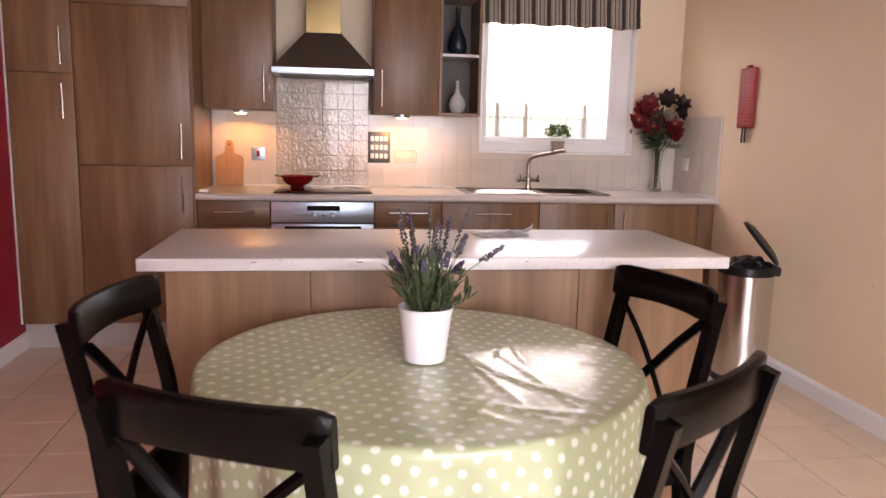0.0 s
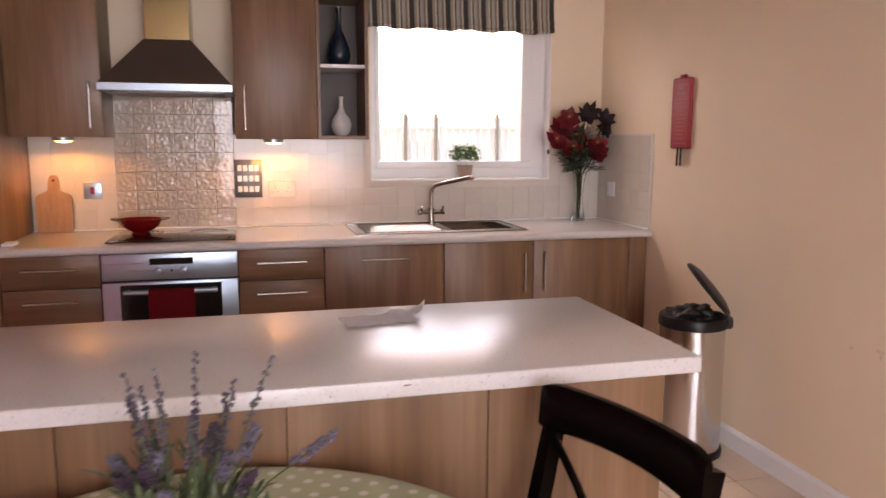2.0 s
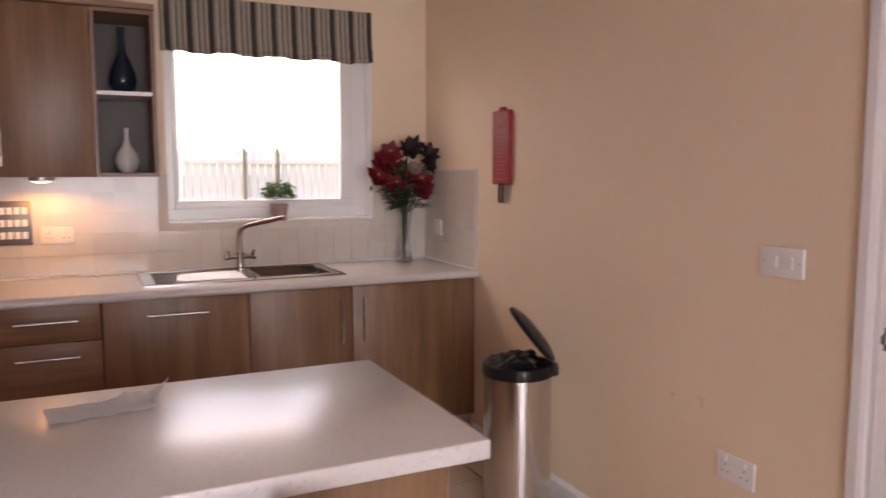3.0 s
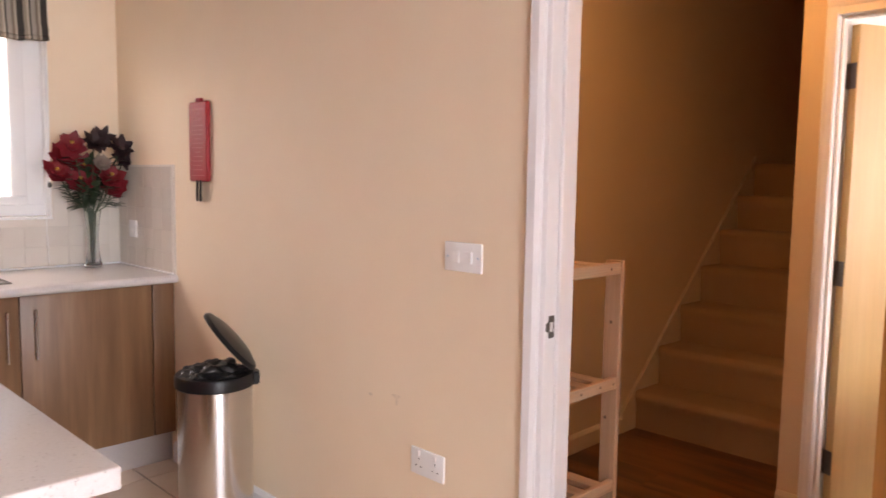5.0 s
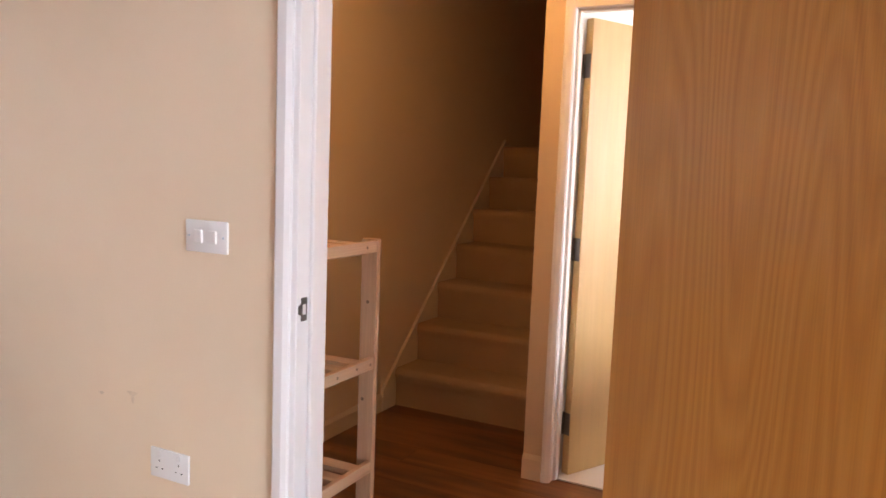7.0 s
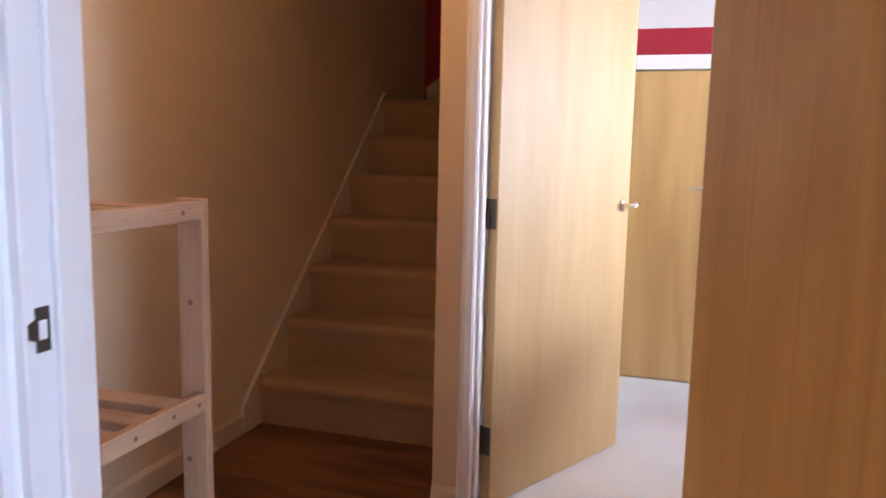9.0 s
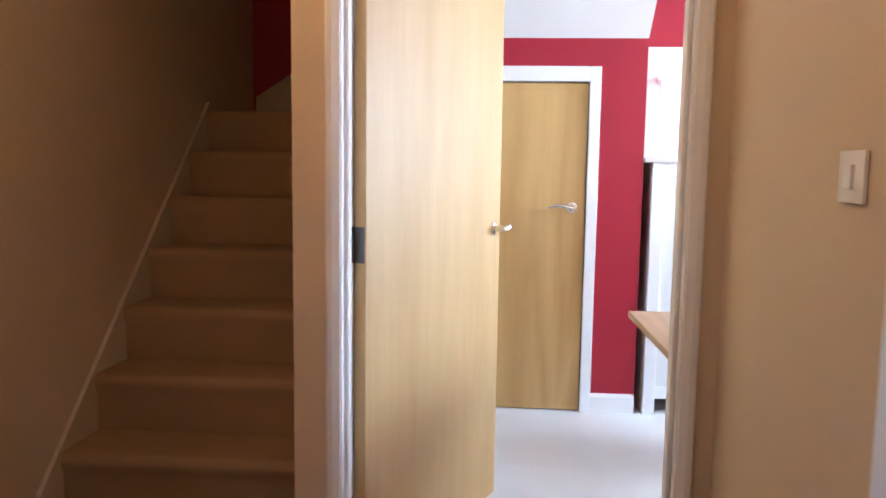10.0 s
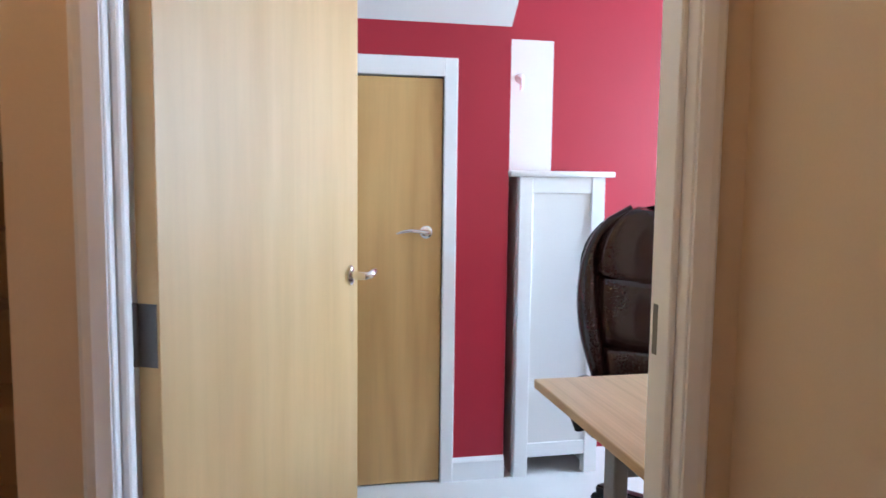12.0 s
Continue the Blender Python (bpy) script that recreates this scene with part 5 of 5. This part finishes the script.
# chairs: built once, backrest at the origin, facing +y
def make_chair():
    c = thing("dining_chair", "black-brown lacquered wooden chair with a crossed back", "chair", (0, 0, 0), "chairs round the table")
    W = 0.190
    for s in (-1, 1):
        pts = [(s * W, -0.060, 0.0), (s * W, -0.012, 0.22), (s * W, -0.002, 0.44), (s * W, -0.026, 0.62), (s * W, -0.070, 0.81), (s * (W + 0.001), -0.085, 0.868)]
        part("back_post", moved(tube(pts, [0.021, 0.023, 0.025, 0.024, 0.023, 0.022], 4, None, 0.9), Matrix()), BLACKWOOD, c)
        part("leg", tube([(s * 0.185, 0.40, 0.43), (s * 0.185, 0.402, 0.0)], [0.026, 0.019], 4), BLACKWOOD, c)
        part("side_rail", box(s * 0.185 - 0.010, 0.02, 0.375, s * 0.185 + 0.010, 0.40, 0.425, 0.003), BLACKWOOD, c)
    part("front_rail", box(-0.18, 0.392, 0.375, 0.18, 0.410, 0.425, 0.003), BLACKWOOD, c)
    seat = bmesh.new()
    bmesh.ops.create_cube(seat, size=1, matrix=Matrix.Translation((0, 0.215, 0.438)) @ Matrix.Diagonal((0.425, 0.43, 0.026, 1)))
    bmesh.ops.bevel(seat, geom=seat.edges[:], offset=0.010, segments=3, affect="EDGES")
    part("seat", seat, BLACKWOOD, c)
    bm = bmesh.new()
    rows = []
    for i in range(25):
        u = i / 24 * 2 - 1
        x = u * 0.208
        y = -0.052 - 0.030 * (1 - u * u)
        h0, h1 = 0.806 + 0.010 * (1 - u * u) + (0.006 if abs(u) > 0.97 else 0), 0.904 - (0.010 if abs(u) > 0.97 else 0.003 if abs(u) > 0.9 else 0)
        t = 0.013 if abs(u) < 0.97 else 0.009
        ring = [(y - t * 0.6, h0), (y - t, h0 + 0.006), (y - t - 0.006, h1 - 0.008), (y - t * 0.5 - 0.006, h1), (y + t * 0.5 - 0.006, h1), (y + t - 0.006, h1 - 0.008), (y + t, h0 + 0.006), (y + t * 0.6, h0)]
        rows.append([bm.verts.new((x, a, b)) for a, b in ring])
    for a, b in zip(rows, rows[1:]):
        for k in range(8):
            bm.faces.new((a[k], a[(k + 1) % 8], b[(k + 1) % 8], b[k]))
    bm.faces.new(rows[0])
    bm.faces.new(rows[-1][::-1])
    part("top_rail", bm, BLACKWOOD, c)
    for s in (-1, 1):
        pts = []
        for i in range(13):
            f = i / 12
            pts.append((s * (0.172 - 0.344 * f), 0.008 - 0.062 * f - 0.018 * math.sin(math.pi * f) - s * 0.006, 0.475 + 0.335 * f + 0.007 * math.sin(2 * math.pi * f) * -1))
        part("cross_slat", tube(pts, 0.0145, 6, None, 0.6), BLACKWOOD, c)
    part("stretcher", box(-0.19, 0.000, 0.455, 0.19, 0.018, 0.490, 0.003), BLACKWOOD, c)
    return c


chair = make_chair()
chair["label"] = "black-brown lacquered crossed-back chair tucked under the table"
CH = [(-0.455, 1.83, -101), (0.985, 1.945, 105.4), (-0.125, 1.087, -27), (0.70, 1.125, 37)]
for i, (cx, cy, rz) in enumerate(CH):
    m = Matrix.Translation((cx, cy, 0)) @ Matrix.Rotation(radians(rz), 4, "Z") @ Matrix.Translation((0, 0.06, 0))
    if i == 0:
        first = m
    else:
        copy_thing(chair, m)
chair.matrix_basis = first

# pedal bin
BC = Vector((2.235, 3.605, 0))
pb = thing("pedal_bin", "round steel pedal bin with its black lid open", "bin", BC)
part("base_ring", lathe([(0.146, 0.0), (0.150, 0.004), (0.150, 0.028), (0.143, 0.034)], BC, 48), BLACK, pb)
part("body", lathe([(0.139, 0.033), (0.139, 0.585)], BC, 64), STEEL_V, pb, "brushed steel drum")
part("rim", lathe([(0.143, 0.580), (0.147, 0.584), (0.147, 0.618), (0.142, 0.628), (0.124, 0.630), (0.120, 0.61)], BC, 48), BLACK, pb)
bm = bmesh.new()
bmesh.ops.create_icosphere(bm, subdivisions=5, radius=1.0)
for v in bm.verts:
    d = v.co.copy()
    k = 0.82 + 0.22 * noise.noise(d * 3.1) + 0.10 * noise.noise(d * 8.0)
    v.co = Vector((d.x * 0.142 * min(1.0, k + 0.05), d.y * 0.142 * min(1.0, k + 0.05), 0.605 + max(-0.02, d.z) * 0.078 * k * (1.0 if d.z > 0 else 1)))
moved(bm, Matrix.Translation(BC))
part("bag", bm, BIN_BAG, pb, "crumpled black bin bag")
hdir = Vector((0.875, -0.484, 0))
side = Vector((0.484, 0.875, 0))
lid = lathe([(0.02, -0.030), (0.09, -0.026), (0.135, -0.012), (0.142, 0.0), (0.140, 0.006), (0.120, 0.004), (0.02, -0.012)], (0, 0, 0), 48)
hp0 = BC + hdir * 0.150 + Vector((0, 0, 0.632))
axis_m = Matrix((-hdir, side * -1, Vector((0, 0, 1)))).transposed().to_4x4()
tilt = Matrix.Translation(hp0) @ axis_m @ Matrix.Rotation(radians(-50), 4, "Y") @ Matrix.Translation((0.145, 0, 0)) @ Matrix.Rotation(radians(180), 4, "X")
part("lid", moved(lid, tilt), BLACK, pb, "black domed lid standing open")
part("hinge", beam(hp0 - side * 0.03 - Vector((0, 0, 0.03)), hp0 + side * 0.03 - Vector((0, 0, 0.03)), 0.03, 0.05, (0, 0, 1), None, 0.006), BLACK, pb)
part("pedal", beam(BC + Vector((0.139 * -0.1, -0.148, 0.02)), BC + Vector((-0.02, -0.185, 0.018)), 0.05, 0.012, (0, 0, 1), None, 0.004), BLACK, pb)

# ---- hall: pine rack ----
rk = thing("pine_rack", "bare pine slatted storage rack behind the doorway", "rack", (2.75, 2.72, 0))
for x in (2.60, 2.894):
    for y in (2.266, 3.085):
        part("post", box(x, y, 0, x + 0.021, y + 0.056, 1.126, 0.002), PINE, rk)
for z in (0.095, 0.388, 0.722, 1.086):
    for y in (2.267, 3.120):
        part("end_rail", box(2.621, y, z, 2.894, y + 0.019, z + 0.036, 0.002), PINE_X, rk)
    for k in range(3):
        x = 2.634 + k * 0.088
        part("slat", box(x, 2.286, z + 0.012, x + 0.052, 3.120, z + 0.030, 0.002), PINE_H, rk)
for y, z in ((2.296, 0.93), (2.306, 0.62), (2.290, 0.27)):
    part("knot", moved(lathe([(0.006, 0), (0.005, 0.0008)], (0, 0, 0), 12), Matrix.Translation((2.8941, y, z)) @ Matrix.Rotation(radians(-90), 4, "Y")), CHIP, rk)
for x, z in ((2.70, 0.739), (2.80, 0.742), (2.875, 0.739), (2.84, 1.104)):
    part("knot", moved(lathe([(0.005, 0), (0.004, 0.0008)], (0, 0, 0), 12), Matrix.Translation((x, 2.2671, z)) @ Matrix.Rotation(radians(90), 4, "X")), CHIP, rk)

# ---- study ----
rc = thing("radiator_cover", "tall white panelled cabinet with a moulded top", "cabinet", (5.92, 0.655, 0))
c0, c1, cx0, cx1 = 0.475, 0.848, 5.80, 6.06
part("top", box(cx0 - 0.022, c0 - 0.035, 1.272, cx1, c1 + 0.045, 1.296, 0.005, None, 2), GLOSS, rc)
for y in (c0, c1 - 0.058):
    part("post", box(cx0, y, 0.0, cx0 + 0.045, y + 0.058, 1.272, 0.002), GLOSS, rc)
part("rail", box(cx0 + 0.003, c0 + 0.058, 1.205, cx0 + 0.040, c1 - 0.058, 1.272, 0.002), GLOSS, rc)
part("rail", box(cx0 + 0.003, c0 + 0.058, 0.085, cx0 + 0.040, c1 - 0.058, 0.145, 0.002), GLOSS, rc)
part("door_panel", box(cx0 + 0.014, c0 + 0.058, 0.145, cx0 + 0.030, c1 - 0.058, 1.205), WHITE, rc)
for y in (c0, c1 - 0.018):
    part("side_panel", box(cx0 + 0.045, y, 0.0, cx1, y + 0.018, 1.272), GLOSS, rc)
part("bottom", box(cx0 + 0.045, c0 + 0.018, 0.085, cx1, c1 - 0.018, 0.10), GLOSS, rc)

dk = thing("desk", "beech-topped office desk with a grey steel leg frame", "desk", (4.43, 0.55, 0))
dx0, dx1, dy0, dy1 = 4.115, 4.748, -0.06, 1.140
part("desktop", box(dx0, dy0, 0.708, dx1, dy1, 0.733, 0.004, None, 3), BEECH, dk)
for y in (0.10, 1.02):
    part("leg", box(4.42, y, 0.05, 4.48, y + 0.035, 0.66, 0.004), GREY_METAL, dk)
    part("foot", box(4.16, y - 0.01, 0.002, 4.70, y + 0.045, 0.05, 0.010, None, 2), GREY_METAL, dk)
    part("support_arm", prism([(4.15, 0.707), (4.72, 0.707), (4.72, 0.685), (4.50, 0.655), (4.40, 0.655), (4.15, 0.685)], "y", y, y + 0.035), GREY_METAL, dk)
part("modesty_beam", box(4.43, 0.135, 0.58, 4.45, 1.02, 0.66), GREY_METAL, dk)


def cushion(w, d, h, m, puff=0.35, e=3.6):
    bm = bmesh.new()
    bmesh.ops.create_cube(bm, size=2)
    bmesh.ops.subdivide_edges(bm, edges=bm.edges[:], cuts=9, use_grid_fill=True)
    for v in bm.verts:
        x, y, z = v.co
        k = (1 - abs(x) ** 4) * (1 - abs(z) ** 4)
        r = max(1.0, (abs(x) ** e + abs(z) ** e) ** (1 / e))
        v.co = Vector((x * w / 2 / r * (1 - 0.06 * y * y), y * d / 2 * (1 - puff + puff * math.sqrt(max(0, k))), z * h / 2 / r * (1 - 0.06 * y * y)))
    return moved(bm, m)


oc2 = thing("office_chair", "dark brown leather executive chair behind the desk", "office chair", (5.20, 0.52, 0))
M0 = Matrix.Translation((5.20, 0.52, 0)) @ Matrix.Rotation(radians(60), 4, "Z")
tilted = M0 @ Matrix.Translation((0, -0.26, 0.84)) @ Matrix.Rotation(radians(9), 4, "X")


def back_half(z):
    """Half width of the chair back at a height: full in the middle, narrow at the waist, round at the top."""
    f = (z + 0.40) / 0.74
    w = 0.235 + 0.085 * math.sin(min(1.0, f / 0.62) * math.pi / 2)
    return w * math.sqrt(max(0.0, 1 - max(0.0, (f - 0.62) / 0.38) ** 2.6))


def padded(z0, z1, side, depth, y0, tuck, bm=None):
    """An upholstered pad that follows the outline of the back, swollen in the middle."""
    bm = bm or bmesh.new()
    front, rear = [], []
    for i in range(19):
        v = i / 18
        z = z0 + (z1 - z0) * v
        fr, re = [], []
        for k in range(19):
            u = k / 18 * 2 - 1
            x = u * max(0.004, back_half(z) * side)
            puff = (1 - abs(u) ** 6) ** 0.5 * (1 - abs(2 * v - 1) ** 8) ** 0.5
            fold = 0.006 * math.sin(9 * u) * (1 - abs(2 * v - 1)) if side < 0.9 else 0.0
            y = y0 + depth * puff + fold + 0.05 * u * u
            fr.append(bm.verts.new((x, y, z - tuck * (1 - u * u) * (1 - v))))
            re.append(bm.verts.new((x, y0 - 0.03 + 0.05 * u * u, z - tuck * (1 - u * u) * (1 - v))))
        front.append(fr)
        rear.append(re)
    for g, flip in ((front, 1), (rear, -1)):
        for p, q in zip(g, g[1:]):
            for k in range(18):
                bm.faces.new([p[k], p[k + 1], q[k + 1], q[k]][::flip])
    for k in range(18):
        bm.faces.new((front[0][k], rear[0][k], rear[0][k + 1], front[0][k + 1]))
        bm.faces.new((front[-1][k], front[-1][k + 1], rear[-1][k + 1], rear[-1][k]))
        bm.faces.new((front[k][0], front[k + 1][0], rear[k + 1][0], rear[k][0]))
        bm.faces.new((front[k][-1], rear[k][-1], rear[k + 1][-1], front[k + 1][-1]))
    return bm


part("back_shell", moved(padded(-0.40, 0.34, 1.0, 0.035, -0.02, 0.0), tilted), LEATHER, oc2, "", True)
part("headrest", moved(padded(0.06, 0.32, 0.80, 0.075, 0.01, 0.07), tilted), LEATHER, oc2, "", True)
part("lumbar_cushion", moved(padded(-0.20, 0.055, 0.76, 0.085, 0.01, 0.05), tilted), LEATHER, oc2, "", True)
part("lower_cushion", moved(padded(-0.38, -0.205, 0.76, 0.085, 0.01, 0.03), tilted), LEATHER, oc2, "", True)
for s in (-1, 1):
    pts = [(s * (back_half(-0.39 + 0.7 * k / 14) - 0.035), 0.045, -0.39 + 0.7 * k / 14) for k in range(15)]
    part("side_bolster", moved(tube(pts, [0.02 + 0.022 * math.sin(math.pi * min(1, k / 11)) for k in range(15)], 12, None, 1.2), tilted), LEATHER, oc2, "", True)
    arm = [(s * 0.26, -0.20, 0.42), (s * 0.275, -0.16, 0.50), (s * 0.275, 0.02, 0.53), (s * 0.27, 0.16, 0.50), (s * 0.25, 0.14, 0.42)]
    part("armrest", tube([M0 @ Vector(p) for p in arm], [0.022, 0.028, 0.034, 0.028, 0.022], 12), BLACK, oc2)
part("seat", cushion(0.54, 0.14, 0.54, M0 @ Matrix.Translation((0, 0.02, 0.48)) @ Matrix.Rotation(radians(90), 4, "X")), LEATHER, oc2)
part("gas_lift", lathe([(0.04, 0.10), (0.04, 0.24), (0.024, 0.24), (0.024, 0.42)], (5.20, 0.50, 0), 20), BLACK, oc2)
for k in range(5):
    a = radians(20 + 72 * k)
    e = Vector((5.20 + 0.30 * math.cos(a), 0.50 + 0.30 * math.sin(a), 0.075))
    lg = part("leg", beam((5.20, 0.50, 0.12), e, 0.05, 0.035, (0, 0, 1), None, 0.008), BLACK, oc2)
    part("castor", moved(lathe([(0.025, -0.02), (0.028, -0.015), (0.028, 0.015), (0.025, 0.02)], (0, 0, 0), 18), Matrix.Translation((e.x, e.y, 0.031)) @ Matrix.Rotation(a, 4, "Z") @ Matrix.Rotation(radians(90), 4, "X")), BLACK, lg)


# ---- windows out of view and the garden ----
def plain_window(name, label, x0, x1, z0, z1, y, bars):
    w = thing(name, label, "window", ((x0 + x1) / 2, y, z0), kind="structure")
    for a in ((x0, z0, x1, z0 + 0.06), (x0, z1 - 0.06, x1, z1), (x0, z0 + 0.06, x0 + 0.06, z1 - 0.06), (x1 - 0.06, z0 + 0.06, x1, z1 - 0.06)):
        part("window_frame", box(a[0], y - 0.035, a[1], a[2], y + 0.035, a[3], 0.003), UPVC, w)
    for k in range(bars):
        c = x0 + (x1 - x0) * (k + 1) / (bars + 1)
        part("mullion", box(c - 0.03, y - 0.03, z0 + 0.06, c + 0.03, y + 0.03, z1 - 0.06, 0.003), UPVC, w)
    p = part("pane", box(x0 + 0.06, y - 0.004, z0 + 0.06, x1 - 0.06, y, z1 - 0.06), PANE, w)
    p.visible_shadow = False


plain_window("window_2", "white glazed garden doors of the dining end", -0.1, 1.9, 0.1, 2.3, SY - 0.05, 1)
plain_window("window_3", "white study window", 4.4, 5.8, 0.95, 2.1, -1.15, 1)
bm = bmesh.new()
bmesh.ops.create_grid(bm, x_segments=8, y_segments=8, size=1500, matrix=Matrix.Translation((0, 0, -0.16)))
structure("ground", bm, GRASS, "sunlit dry lawn outside the house", "ground")
fe = thing("garden_fence", "weathered timber garden fence with uprights, boards paled as glare", "fence", (2.5, 13.0, -0.16))
for k in range(14):
    x = -3.0 + k * 0.80 + (0.28 if k % 2 else 0.0)
    part("post", box(x, 13.03, -0.16, x + 0.055, 13.08, 1.80, 0.005), FENCE_DARK, fe, "grey weathered upright")
for z in (0.25, 0.95, 1.55):
    part("rail", box(-3.0, 13.04, z, 8.35, 13.079, z + 0.08), FENCE, fe)
for k in range(90):
    x = -3.0 + k * 0.125
    part("board", box(x, 13.08, -0.10, x + 0.11, 13.10, 1.75), FENCE, fe)

# ---- pieces: splashback tiles, floor tiles, hall boards ----
sb = tagged(part("splashback", box(-0.716, 4.9915, 0.909, 2.448, 4.9995, 1.150), TILE_GROUT), "cream glazed square wall tiles with a rippled face", "tiles", kind="structure")
part("backing", box(-0.716, 4.9915, 1.150, 1.033, 4.9995, 1.395), TILE_GROUT, sb)
part("backing", box(-0.300, 4.9915, 1.395, 0.298, 4.9995, 1.62), TILE_GROUT, sb)
part("backing", box(-0.3035, 4.9898, 0.911, 0.2965, 4.9913, 1.619), HOB_GROUT, sb, "darker joints behind the hob")
part("backing", box(2.119, 4.9915, 1.150, 2.448, 4.9995, 1.42), TILE_GROUT, sb)
part("backing", box(2.4415, 4.362, 0.909, 2.4495, 4.990, 1.42), TILE_GROUT, sb)


def piece_mesh(name, w, h, t, mat, bev, axis):
    sx, sy, sz = {"y": (w, t, h), "x": (t, w, h), "z": (w, h, t)}[axis]
    bm = box(-sx / 2, -sy / 2, -sz / 2, sx / 2, sy / 2, sz / 2, bev)
    for f in bm.faces:
        f.smooth = False
    me = bpy.data.meshes.new(name)
    bm.to_mesh(me)
    bm.free()
    me.materials.append(mat)
    return me


def piece(name, me, parent, at):
    ob = new(name, me)
    ob.parent = parent
    ob.matrix_parent_inverse = WORLD[parent].inverted()
    ob.location = at
    return ob


P = 0.1
tme = piece_mesh("wall_tile", P - 0.001, P - 0.001, 0.006, WALL_TILE, 0.0005, "y")
tme3 = piece_mesh("wall_tile", P - 0.0022, P - 0.0022, 0.006, WAVE_TILE, 0.0012, "y")
for i in range(32):
    for j in range(8):
        x, z = -0.664 + i * P, 0.961 + j * P
        if x > 2.40:
            continue
        ok = z < 1.12 or (z < 1.40 and (x < 1.0 or x > 2.15)) or (z < 1.62 and -0.28 < x < 0.28)
        if z > 1.30 and z < 1.40 and not (-0.28 < x < 0.28) and x > 2.15:
            ok = True
        if ok:
            piece("wall_tile", tme3 if -0.28 < x < 0.28 else tme, sb, (x, 4.9905, z))
tme2 = piece_mesh("wall_tile", P - 0.0015, P - 0.0015, 0.006, WALL_TILE, 0.001, "x")
for i in range(6):
    for j in range(5):
        piece("wall_tile", tme2, sb, (2.4405, 4.932 - i * P, 0.961 + j * P))
FP = 0.335
fme = piece_mesh("floor_tile", FP - 0.0065, FP - 0.0065, 0.010, FLOOR_TILE, 0.0015, "z")
for i in range(13):
    for j in range(20):
        x, y = 2.255 + FP / 2 - i * FP, 2.943 + FP / 2 + 6 * FP - j * FP
        if WX < x + FP / 2 and y - FP / 2 < NY:
            piece("floor_tile", fme, floor, (x, y, -0.005))
hme = piece_mesh("floor_board", 0.1894, 1.1994, 0.008, LAMINATE, 0.001, "z")
for i in range(8):
    for j in range(3):
        x, y = EX + 0.155 + i * 0.19, 1.25 + (j * 1.2) - (0.35 if i % 2 else 0.0)
        if y < 2.67:
            piece("floor_board", hme, hall_floor, (x, y, -0.004))
hme2 = piece_mesh("floor_board", 0.1894, 0.4394, 0.008, LAMINATE, 0.001, "z")
for i in range(8):
    piece("floor_board", hme2, hall_floor, (EX + 0.155 + i * 0.19, 2.92 if i % 2 else 3.27, -0.004))
for i in range(3):
    piece("floor_board", hme, hall_floor, (EX + 0.155 + (8 + i) * 0.19, 2.66, -0.004))
